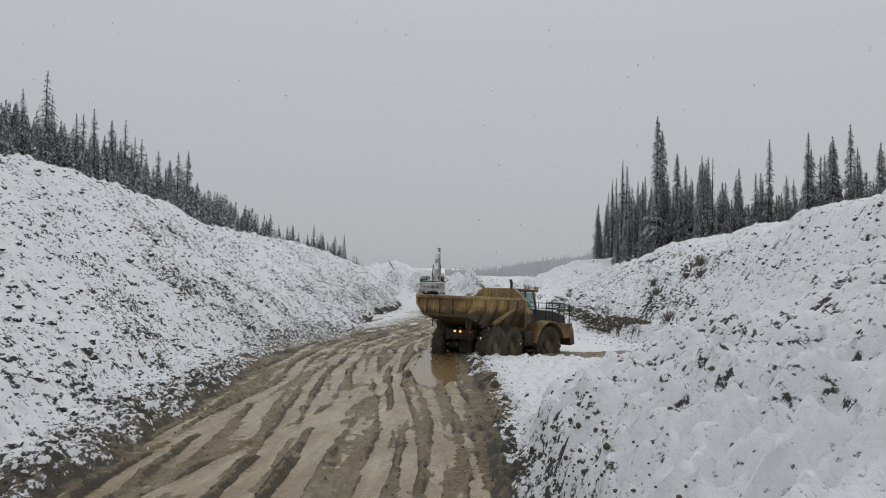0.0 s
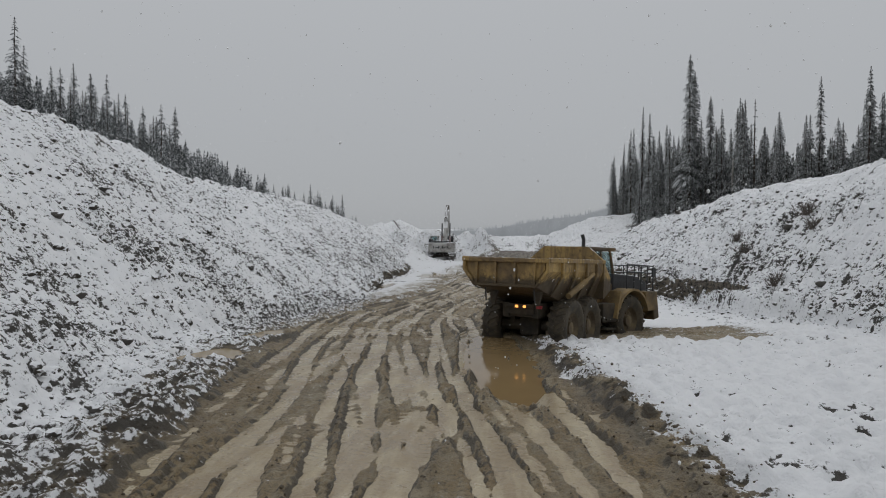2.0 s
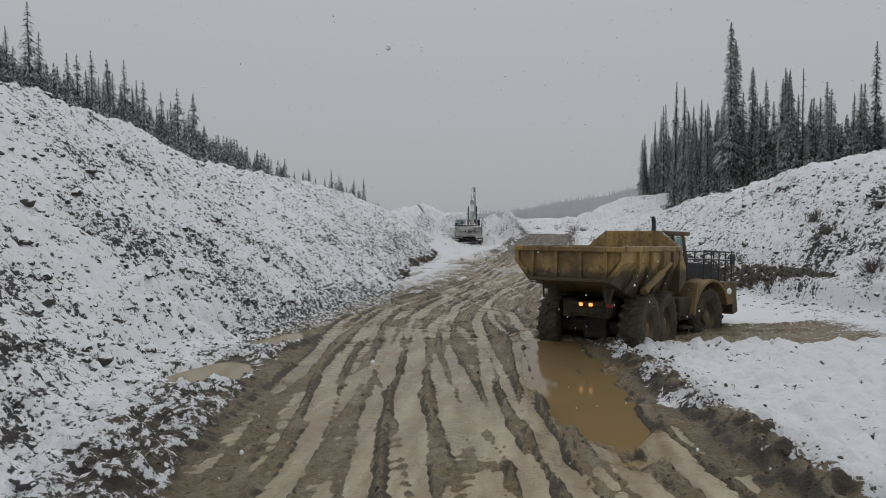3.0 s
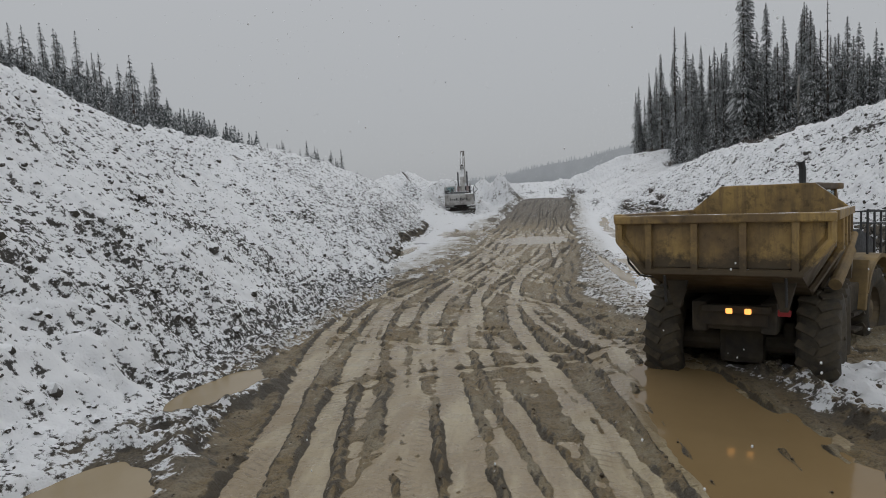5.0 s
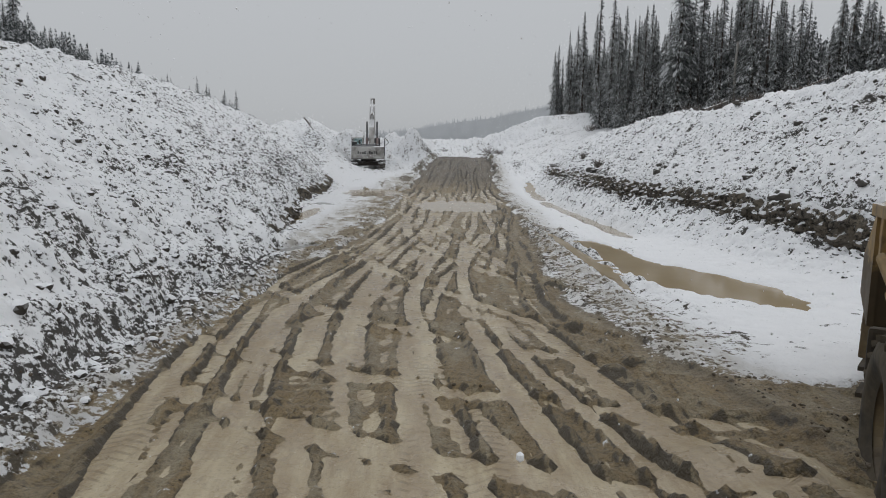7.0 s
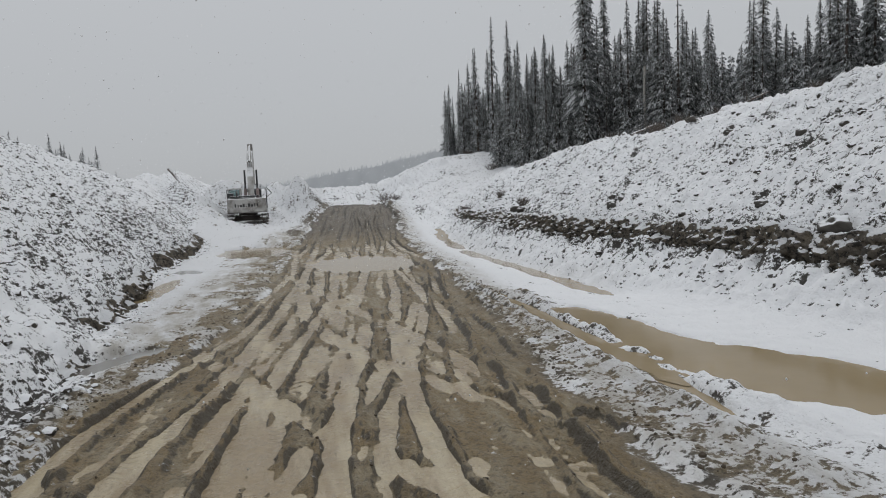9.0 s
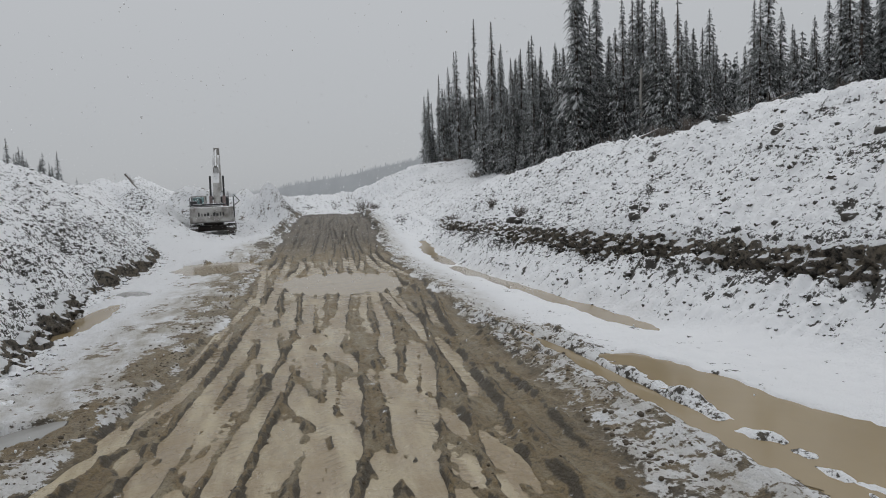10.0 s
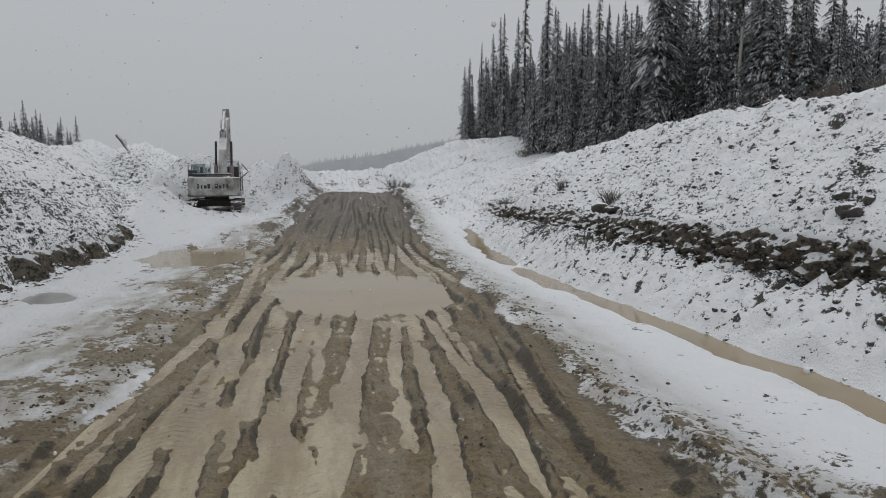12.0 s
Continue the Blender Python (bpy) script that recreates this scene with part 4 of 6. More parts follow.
fade = smooth(BY, 36, 43) * (1 - smooth(BY, 79, 83.5)) * (0.6 + 0.4 * smooth(fbm(BY, 0 * BY, 6.0, 3, 185), -0.45, 0.0))
b_x = bank_x(BY) + 0.12 + 0.22 * BV + 0.25 * (1 - fade) - bulge * lumpy * fade
b_z = bank_foot(BY) + b_low + (b_top - b_low) * BV + 0.05 * vnoise(BY / 0.3, BV * 3, 186)
jit = np.random.RandomState(21)
b_x, b_z, b_y = b_x + jit.uniform(-0.022, 0.022, b_x.shape), b_z + jit.uniform(-0.012, 0.012, b_x.shape), BY + jit.uniform(-0.02, 0.02, b_x.shape)
cut = sheet("cut_bank", b_x, b_y, b_z, earth_mat)
tagged(cut, "ragged dark cut face of the earth bank with clinging snow", "bank", kind="structure")


TY, TV = np.meshgrid(np.arange(40.0, 80.0, 0.06), np.linspace(0, 1, 14))
t_wave = 0.5 * fbm(TY, 0 * TY, 2.4, 3, 155)
t_high = 0.58 + 0.25 * smooth(TY, 62, 66) + 0.55 * fbm(TY, 0 * TY, 1.6, 4, 301, 0.6)
t_lump = 0.12 + 0.40 * fbm(TY, TV * 0.7, 0.55, 4, 303, 0.65) + 0.26 * np.abs(vnoise(TY / 0.3, TV * 1.6, 304))
t_fade = (0.3 + 0.7 * smooth(fbm(TY, 0 * TY, 5.0, 3, 305), -0.3, 0.1)) * smooth(TY, 42, 50) * (1 - smooth(TY, 76, 80))
t_x = foot_left(TY) + 0.22 - t_wave - 0.36 * TV - 0.3 * (1 - t_fade) + np.sin(math.pi * TV) ** 0.5 * t_lump * t_fade
t_z = bare_height(foot_left(TY) + 0.4, TY) - 0.10 + (t_high * t_fade + 0.02) * TV
toe = sheet("cut_bank", t_x + jit.uniform(-0.02, 0.02, t_x.shape), TY + jit.uniform(-0.02, 0.02, t_x.shape), t_z, earth_mat)
tagged(toe, "ragged dark toe of the spoil bank with clinging snow", "bank", kind="structure")


def ground_z(x, y):
    return float(lie(np.array([float(x)]), np.array([float(y)]))[0][0])


# ---- the articulated dump truck ----
def tyre_mesh(parent, at, r=0.86, w=0.54, side=1):
    bm = bmesh.new()
    h = w / 2
    add_spin(bm, [(-h * 0.72, r * 0.50), (-h * 0.98, r * 0.66), (-h, r * 0.8), (-h * 0.86, r * 0.93), (-h * 0.6, r * 0.965), (0, r * 0.97), (h * 0.6, r * 0.965), (h * 0.86, r * 0.93), (h, r * 0.8), (h * 0.98, r * 0.66), (h * 0.72, r * 0.50)], 36)
    tyre = part("tyre", bm, tyre_mat, parent, smooth=True)
    tyre.location = at
    for s in (-1, 1):
        bm = bmesh.new()
        bmesh.ops.create_cube(bm, size=1.0, matrix=pose(s * h * 0.48, 0, r * 0.955, 0, s * 6, s * 28) @ Matrix.Diagonal((h * 0.98, 0.10, 0.06, 1)))
        lug = part("lug", bm, tyre_mat, tyre)
        for i in range(22):
            piece = lug if i == 0 else new("lug", lug.data)
            piece.parent = tyre
            piece.rotation_euler = (2 * math.pi * (i + (0.5 if s > 0 else 0)) / 22, 0, 0)
    bm = bmesh.new()
    add_spin(bm, [(-h * 0.7, r * 0.52), (-h * 0.4, r * 0.47), (h * 0.15 * side, r * 0.42), (h * 0.2 * side, r * 0.22), (h * 0.55 * side, r * 0.2), (h * 0.6 * side, 0.01)], 28)
    add_spin(bm, [(h * 0.7 * side, r * 0.53), (h * 0.3 * side, r * 0.47), (h * 0.15 * side, r * 0.42)], 28)
    for i in range(10):
        a = 2 * math.pi * i / 10
        add_rod(bm, (h * 0.2 * side, r * 0.3 * math.cos(a), r * 0.3 * math.sin(a)), (h * 0.32 * side, r * 0.3 * math.cos(a), r * 0.3 * math.sin(a)), 0.025, seg=6)
    rim = part("rim", bm, rim_mat, tyre, "mud-caked steel wheel rim")
    return tyre


def dump_truck(m, bend):
    """x to its right, y ahead, z up from the ground under the last axle."""
    truck = thing("dump_truck", m, "mud-caked yellow articulated dump truck with lit rear lamps", "dump truck")
    # wheels of the load unit
    for y in (0.0, 1.36):
        for s in (-1, 1):
            tyre_mesh(truck, (s * 1.02, y, 0.80), side=s)
    # rear frame
    bm = bmesh.new()
    for s in (-1, 1):
        add_box(bm, (0.2, 4.2, 0.42), (s * 0.45, 1.2, 1.28), edge=0.02)
    for y in (-0.7, 0.8, 2.6):
        add_box(bm, (1.0, 0.22, 0.34), (0, y, 1.26), edge=0.02)
    add_box(bm, (0.9, 0.1, 0.26), (0, -0.9, 1.3), edge=0.02)
    for y in (0.0, 1.36):
        add_rod(bm, (-1.0, y, 0.8), (1.0, y, 0.8), 0.17, seg=14)
        add_box(bm, (0.62, 0.6, 0.62), (0, y, 0.82), edge=0.1)
    for s in (-1, 1):
        add_box(bm, (0.16, 1.9, 0.3), (s * 0.62, 0.81, 0.98), edge=0.03)
        add_rod(bm, (s * 0.72, 2.9, 1.15), (s * 0.85, 1.9, 1.95), 0.11)
        add_rod(bm, (s * 0.78, 2.4, 1.5), (s * 0.86, 1.6, 2.15), 0.07)
    add_box(bm, (0.9, 1.1, 0.55), (0, 2.7, 1.15), edge=0.06)
    add_rod(bm, (0, 2.72, 0.75), (0, 2.72, 1.7), 0.2)
    part("rear_frame", bm, chassis_mat, truck, "mud-caked black rear frame and axles")
    # dump body
    W, B, Y0, Y1, ZT = 1.26, 0.93, -1.9, 2.25, 2.70
    bm = bmesh.new()
    sec = [(-W, ZT), (-W, ZT - 0.30), (-B, ZT - 0.70), (B, ZT - 0.70), (W, ZT - 0.30), (W, ZT)]
    inn = [(x * 0.94, z + (0.06 if z < ZT - 0.1 else 0)) for x, z in sec]
    rows = []
    for y, lift in ((Y0, 0.0), (-0.2, -0.48), (Y1, -0.5)):
        rows.append(([bm.verts.new((x, y, z + (lift if z < ZT - 0.5 else 0))) for x, z in sec], [bm.verts.new((x, y, z + (lift if z < ZT - 0.5 else 0))) for x, z in inn]))
    for (a, ai), (c, ci) in zip(rows, rows[1:]):
        for j in range(5):
            bm.faces.new((a[j], a[j + 1], c[j + 1], c[j]))
            bm.faces.new((ai[j], ci[j], ci[j + 1], ai[j + 1]))
        bm.faces.new((a[0], c[0], ci[0], ai[0]))
        bm.faces.new((a[5], ai[5], ci[5], c[5]))
    bmesh.ops.recalc_face_normals(bm, faces=bm.faces)
    hull = part("body_shell", bm, body_mat, truck, "dented yellow-brown steel dump body")
    bm = bmesh.new()
    add_prism(bm, [(-B * 0.98, ZT - 0.70), (B * 0.98, ZT - 0.70), (W * 0.985, ZT - 0.29), (W * 0.985, ZT - 0.05), (-W * 0.985, ZT - 0.05), (-W * 0.985, ZT - 0.29)], "y", Y0 + 0.03, Y0 + 0.09)
    gate = part("tailgate", bm, body_mat, truck, "scraped yellow tailgate panel")
    for x in (-0.86, -0.28, 0.3, 0.88):
        bm = bmesh.new()
        add_box(bm, (0.085, 0.09, 0.62), (x, Y0 + 0.0, ZT - 0.37), edge=0.012)
        part("rib", bm, body_mat, gate)
    bm = bmesh.new()
    add_box(bm, (2 * W + 0.10, 0.14, 0.11), (0, Y0 + 0.0, ZT - 0.02), edge=0.02)
    part("rear_rail", bm, body_mat, gate)
    bm = bmesh.new()
    add_path(bm, [(-W, Y0, ZT), (-W, Y0, ZT - 0.30), (-B, Y0, ZT - 0.70), (B, Y0, ZT - 0.70), (W, Y0, ZT - 0.30), (W, Y0, ZT)], 0.052, seg=6)
    part("edge_rail", bm, body_mat, gate)
    for x in (-0.66, 0.68):
        bm = bmesh.new()
        add_prism(bm, [(x - 0.15, ZT - 0.86), (x + 0.15, ZT - 0.86), (x + 0.05, ZT - 1.26), (x - 0.05, ZT - 1.26)], "y", Y0 + 0.62, Y0 + 0.70, edge=0.015)
        part("hinge_plate", bm, chassis_mat, gate)
    for s in (-1, 1):
        bm = bmesh.new()
        add_box(bm, (0.12, Y1 - Y0, 0.12), (s * (W + 0.02), (Y0 + Y1) / 2, ZT), edge=0.02)
        part("top_rail", bm, body_mat, hull)
        for y in (-1.0, -0.1, 0.8, 1.6):
            bm = bmesh.new()
            add_box(bm, (0.08, 0.1, 0.45), (s * (W + 0.035), y, ZT - 0.24), edge=0.012)
            add_rod(bm, (s * (W + 0.03), y, ZT - 0.44), (s * (B + 0.04), y, ZT - (0.98 if y < -0.5 else 1.18)), 0.045, seg=6)
            part("rib", bm, body_mat, hull)
    for s in (-1, 1):
        bm = bmesh.new()
        add_rod(bm, (s * 1.2, -0.35, 1.72), (s * 1.33, 0.6, 2.12), 0.085, seg=12)
        add_rod(bm, (s * 1.33, 0.6, 2.12), (s * 1.37, 1.15, 2.34), 0.05, seg=12)
        part("lift_cylinder", bm, wing_mat, truck, "muddy lifting ram beside the body")
    bm = bmesh.new()
    add_prism(bm, [(-W, ZT - 1.15), (W, ZT - 1.15), (W, ZT + 0.05), (W * 0.6, ZT + 0.47), (-W * 0.6, ZT + 0.47), (-W, ZT + 0.05)], "y", Y1, Y1 + 0.1, edge=0.015)
    for s in (-1, 1):
        add_prism(bm, [(Y1 - 0.02, ZT + 0.0), (Y1 + 0.6, ZT - 0.5), (Y1 + 0.6, ZT - 0.9), (Y1 - 0.02, ZT - 1.15)], "x", s * W - 0.03, s * W + 0.03)
    part("headboard", bm, body_mat, truck, "raised yellow headboard of the dump body")
    bm = bmesh.new()
    bmesh.ops.create_grid(bm, x_segments=14, y_segments=26, size=1.0)
    for v in bm.verts:
        u, w = v.co.x, v.co.y
        v.co.x, v.co.y = u * W * 0.93, (Y0 + Y1) / 2 + w * (Y1 - Y0) * 0.49
        v.co.z = ZT - 0.33 + 0.16 * (1 - u * u) * smooth(np.array(w), -1.0, 0.9) + 0.1 * noise.noise((u * 3, w * 5, 2.0))
    part("load", bm, load_mat, truck, "wet spoil lying in the dump body", smooth=True)
    # rear lamps on a bar
    bm = bmesh.new()
    add_box(bm, (0.9, 0.08, 0.1), (0.05, -1.02, 1.42), edge=0.02)
    part("lamp_bar", bm, chassis_mat, truck)
    for x in (-0.02, 0.22):
        bm = bmesh.new()
        add_box(bm, (0.085, 0.05, 0.075), (x, -1.09, 1.4), edge=0.018)
        part("work_lamp", bm, amber_mat, truck, "lit amber work lamp", smooth=True)
    for s in (-1, 1):
        bm = bmesh.new()
        add_rod(bm, (s * 0.74, Y0 + 0.3, ZT - 0.78), (s * 0.74, Y0 + 0.36, ZT - 1.15), 0.02, seg=6)
        part("chain", bm, dark_mat, truck, "short hanging chain")
    bm = bmesh.new()
    add_box(bm, (0.16, 0.06, 0.09), (0.66, -1.06, 1.4), edge=0.015)
    part("reflector", bm, dull_red_mat, truck, "small dull red reflector")
    bm = bmesh.new()
    add_rod(bm, (-1.29, Y0 + 0.30, ZT - 0.40), (-1.27, Y0 + 0.36, ZT - 0.40), 0.058, seg=18)
    tail = part("tail_lamp", bm, dull_red_mat, truck, "round red tail lamp with lit diodes")
    for i in range(13):
        a, r = (2 * math.pi * i / 8, 0.042) if i < 8 else (2 * math.pi * i / 4, 0.02) if i < 12 else (0, 0)
        bm = bmesh.new()
        bmesh.ops.create_icosphere(bm, subdivisions=1, radius=0.0085, matrix=Matrix.Translation((-1.291 + r * math.cos(a) * 0.95, Y0 + 0.298 - 0.3 * r * math.cos(a), ZT - 0.40 + r * math.sin(a))))
        part("diode", bm, tail_mat, tail)
    bm = bmesh.new()
    add_rod(bm, (-1.27, Y0 + 0.36, ZT - 0.40), (-1.16, Y0 + 0.46, ZT - 0.42), 0.03, seg=8)
    add_path(bm, [(-1.27, Y0 + 0.34, ZT - 0.45), (-1.25, Y0 + 0.36, ZT - 0.62), (-1.12, Y0 + 0.44, ZT - 0.80), (-0.98, Y0 + 0.6, ZT - 0.84)], 0.016, seg=6)
    part("lamp_bracket", bm, dark_mat, truck, "black bracket and sagging cable of the tail lamp")
    # the tractor turns about the hitch
    def front(ob):
        ob.parent = truck
        ob.matrix_basis = pose(0, 2.6, 0, 0, 0, -bend) @ ob.matrix_basis
        return ob
    for s in (-1, 1):
        front(tyre_mesh(truck, (s * 1.02, 1.75, 0.80), side=s))
    bm = bmesh.new()
    for s in (-1, 1):
        add_box(bm, (0.2, 3.9, 0.36), (s * 0.42, 2.0, 1.05), edge=0.02)
    add_rod(bm, (-1.0, 1.75, 0.8), (1.0, 1.75, 0.8), 0.17, seg=14)
    add_box(bm, (0.7, 0.6, 0.6), (0, 1.75, 0.82), edge=0.1)
    add_box(bm, (1.2, 1.0, 0.7), (0, 0.7, 1.2), edge=0.05)
    for s in (-1, 1):
        add_box(bm, (0.45, 0.85, 0.6), (s * 1.0, 0.55, 1.1), edge=0.05)
        for z in (0.6, 0.9):
            add_box(bm, (0.35, 0.5, 0.05), (s * 1.12, 0.5, z))
    front(part("front_frame", bm, chassis_mat, truck, "muddy front frame with steps"))
    # wings over the front wheels
    for s in (-1, 1):
        bm = bmesh.new()
        arc = [(1.75 + 1.0 * math.cos(radians(a)), 0.86 + 1.0 * math.sin(radians(a))) for a in range(15, 171, 12)]
        inner = [(1.75 + 0.93 * math.cos(radians(a)), 0.86 + 0.93 * math.sin(radians(a))) for a in range(15, 171, 12)]
        add_prism(bm, arc + inner[::-1], "x", min(s * 0.72, s * 1.36), max(s * 0.72, s * 1.36))
        add_prism(bm, [(2.7, 1.1), (3.35, 1.1), (3.35, 1.75), (2.55, 1.75)], "x", min(s * 0.7, s * 1.3), max(s * 0.7, s * 1.3), edge=0.03)
        add_box(bm, (0.62, 0.1, 0.9), (s * 1.04, 0.85, 1.35), (-14, 0, 0), edge=0.02)
        front(part("wing", bm, wing_mat, truck, "muddy yellow front wing"))
    # bonnet
    bm = bmesh.new()
    add_prism(bm, [(1.35, 1.5), (3.5, 1.25), (3.6, 1.5), (3.5, 2.05), (2.6, 2.28), (1.35, 2.34)], "x", -0.78, 0.78, edge=0.06)
    front(part("bonnet", bm, dark_mat, truck, "dark muddy bonnet"))
    bm = bmesh.new()
    add_box(bm, (2.3, 0.35, 0.75), (0, 3.55, 1.15), (12, 0, 0), edge=0.05)
    front(part("bumper", bm, yellow_mat, truck, "muddy yellow front bumper"))
    # cab
    bm = bmesh.new()
    for s in (-1, 1):
        for a, b2 in (((0.05, 1.45), (0.05, 3.08)), ((0.72, 1.45), (0.70, 3.08)), ((1.48, 1.5), (1.5, 2.1)), ((1.5, 2.1), (1.25, 3.08))):
            add_rod(bm, (s * 0.72, a[0], a[1]), (s * 0.68, b2[0], b2[1]), 0.055, seg=6)
        add_prism(bm, [(0.05, 1.4), (1.48, 1.4), (1.5, 2.0), (0.05, 2.0)], "x", min(s * 0.68, s * 0.74), max(s * 0.68, s * 0.74))
    add_box(bm, (1.4, 0.06, 0.65), (0, 0.05, 1.7))
    add_box(bm, (1.4, 0.06, 0.55), (0, 1.48, 1.75))
    add_box(bm, (1.4, 1.45, 0.08), (0, 0.76, 1.42))
    add_box(bm, (0.5, 0.5, 0.7), (0, 0.5, 1.8), edge=0.08)
    front(part("cab", bm, yellow_mat, truck, "yellow steel cab frame"))
    bm = bmesh.new()
    add_box(bm, (1.6, 1.6, 0.12), (0, 0.68, 3.12), edge=0.04)
    front(part("cab_roof", bm, yellow_mat, truck, "flat yellow cab roof"))
    for s in (-1, 1):
        bm = bmesh.new()
        add_prism(bm, [(0.1, 2.0), (1.48, 2.05), (1.24, 3.04), (0.1, 3.04)], "x", s * 0.70 - 0.006, s * 0.70 + 0.006)
        front(part("window", bm, glass_mat, truck, "pale greenish cab window"))
    bm = bmesh.new()
    add_box(bm, (1.3, 0.012, 0.95), (0, 1.39, 2.56), (-16, 0, 0))
    front(part("windscreen", bm, glass_mat, truck, "cab windscreen"))
    bm = bmesh.new()
    add_path(bm, [(0.6, -0.12, 1.6), (0.6, -0.12, 3.42), (0.6, -0.22, 3.56)], 0.058, seg=12)
    front(part("exhaust_stack", bm, dark_mat, truck, "black upright exhaust stack"))
    bm = bmesh.new()
    bmesh.ops.create_uvsphere(bm, u_segments=12, v_segments=8, radius=0.04, matrix=Matrix.Translation((0.7, -0.1, 3.04)))
    front(part("roof_lamp", bm, roof_mat, truck, "lit lamp on the cab roof", smooth=True))
    # guard rail round the bonnet
    for s in (-1, 1):
        bm = bmesh.new()
        for z in (2.66, 2.42):
            add_path(bm, [(s * 1.15, 1.6, z), (s * 1.15, 3.3, z - 0.05)], 0.022, seg=6)
        for y in (1.6, 2.05, 2.5, 2.9, 3.3):
            add_rod(bm, (s * 1.15, y, 1.75), (s * 1.15, y, 2.64), 0.022, seg=6)
        add_box(bm, (0.06, 0.22, 0.32), (s * 1.2, 3.25, 2.4), edge=0.02)
        front(part("guard_rail", bm, dark_mat, truck, "black tubular guard rail with mirror"))
    bm = bmesh.new()
    for z in (2.61, 2.37):
        add_rod(bm, (-1.15, 3.3, z), (1.15, 3.3, z), 0.022, seg=6)
    for x in (-0.6, 0, 0.6):
        add_rod(bm, (x, 3.3, 1.8), (x, 3.3, 2.61), 0.022, seg=6)
    front(part("guard_rail", bm, dark_mat, truck, "black tubular guard rail"))
    return truck


dump_truck(pose(1.93, 28.90, 0.38, -3.0, 0, -27.8), 13)


# ---- the excavator ----
def excavator(m):
    ex = thing("excavator", m, "snow-dusted white crawler excavator with its boom raised", "excavator")
    for s in (-1, 1):
        bm = bmesh.new()
        n = 46
        path = []
        for i in range(n):
            t = i / n * (2 * 3.6 + 2 * math.pi * 0.42)
            if t < 3.6:
                path.append((-1.8 + t, 0.0, 0))
            elif t < 3.6 + math.pi * 0.42:
                a = (t - 3.6) / 0.42
                path.append((1.8 + 0.42 * math.sin(a), 0.42 - 0.42 * math.cos(a), math.degrees(a)))
            elif t < 7.2 + math.pi * 0.42:
                path.append((1.8 - (t - 3.6 - math.pi * 0.42), 0.84, 180))
            else:
                a = (t - 7.2 - math.pi * 0.42) / 0.42
                path.append((-1.8 - 0.42 * math.sin(a), 0.42 + 0.42 * math.cos(a), 180 + math.degrees(a)))
        for y, z, a in path:
            add_box(bm, (0.6, 0.155, 0.05), (s * 1.25, y, z + 0.03), (a, 0, 0))
            add_box(bm, (0.6, 0.03, 0.07), (s * 1.25, y, z + 0.03), (a, 0, 0))
        belt = part("track", bm, track_mat, ex, "muddy steel crawler track with lying snow")
        bm = bmesh.new()
        add_box(bm, (0.34, 3.3, 0.34), (s * 1.25, 0, 0.45), edge=0.04)
        for y in (-1.75, 1.75):
            add_rod(bm, (s * 1.25 - 0.16, y, 0.45), (s * 1.25 + 0.16, y, 0.45), 0.34, seg=18)
        for y in (-1.2, -0.6, 0, 0.6, 1.2):
            add_rod(bm, (s * 1.25 - 0.15, y, 0.24), (s * 1.25 + 0.15, y, 0.24), 0.15, seg=12)
        part("track_frame", bm, track_mat, belt)
    bm = bmesh.new()
    add_box(bm, (2.2, 1.5, 0.4), (0, 0, 0.7), edge=0.06)
    add_rod(bm, (0, 0, 0.85), (0, 0, 1.12), 0.72, seg=28)
    part("undercarriage", bm, track_mat, ex, "muddy undercarriage and slew ring")
    bm = bmesh.new()
    add_prism(bm, [(-1.5, -1.6), (1.5, -1.6), (1.5, 2.3), (-1.5, 2.3)], "z", 1.12, 1.38, edge=0.03)
    add_box(bm, (0.95, 3.2, 0.85), (1.0, 0.1, 1.8), edge=0.05)
    add_box(bm, (1.9, 1.5, 0.95), (-0.45, -0.85, 1.85), edge=0.06)
    part("house", bm, white_mat, ex, "dull white upper house")
    bm = bmesh.new()
    pts = [(-1.48, -1.45), (-1.46, -1.9), (-1.15, -2.3), (0, -2.5), (1.15, -2.3), (1.46, -1.9), (1.48, -1.45)]
    add_prism(bm, pts, "z", 1.2, 2.26, edge=0.1)
    cw = part("counterweight", bm, white_mat, ex, "rounded off-white cast counterweight")
    # maker's mark as plain dark bars
    for i, (w, h) in enumerate(((0.10, 0.26), (0.07, 0.2), (0.15, 0.18), (0.15, 0.26), (0.09, 0.05), (0.17, 0.26), (0.15, 0.18), (0.07, 0.26), (0.10, 0.24))):
        x = -0.82 + i * 0.205
        bm = bmesh.new()
        y = -2.5 + 0.174 * abs(x) - 0.008
        add_box(bm, (w, 0.03, h), (x, y + 0.005, 1.62 + h / 2), (0, 0, math.degrees(math.atan(0.174)) * (1 if x > 0 else -1)))
        part("mark", bm, letter_mat, cw)
    bm = bmesh.new()
    add_box(bm, (2.2, 1.2, 0.12), (-0.1, -1.35, 2.42), edge=0.03)
    add_rod(bm, (-0.75, -0.8, 2.3), (-0.75, -0.8, 2.85), 0.08, seg=12)
    part("engine_cover", bm, dark_mat, ex, "dark engine cover with snow on top")
    # cab on its left
    bm = bmesh.new()
    for x in (-1.45, -0.55):
        for y in (0.45, 2.1):
            add_rod(bm, (x, y, 1.3), (x, y + (-0.1 if y > 1 else 0), 3.0), 0.06, seg=6)
    add_box(bm, (0.95, 1.7, 0.75), (-1.0, 1.28, 1.65), edge=0.05)
    add_box(bm, (1.02, 1.8, 0.1), (-1.0, 1.25, 3.02), edge=0.04)
    cab = part("cab", bm, white_mat, ex, "white operator's cab")
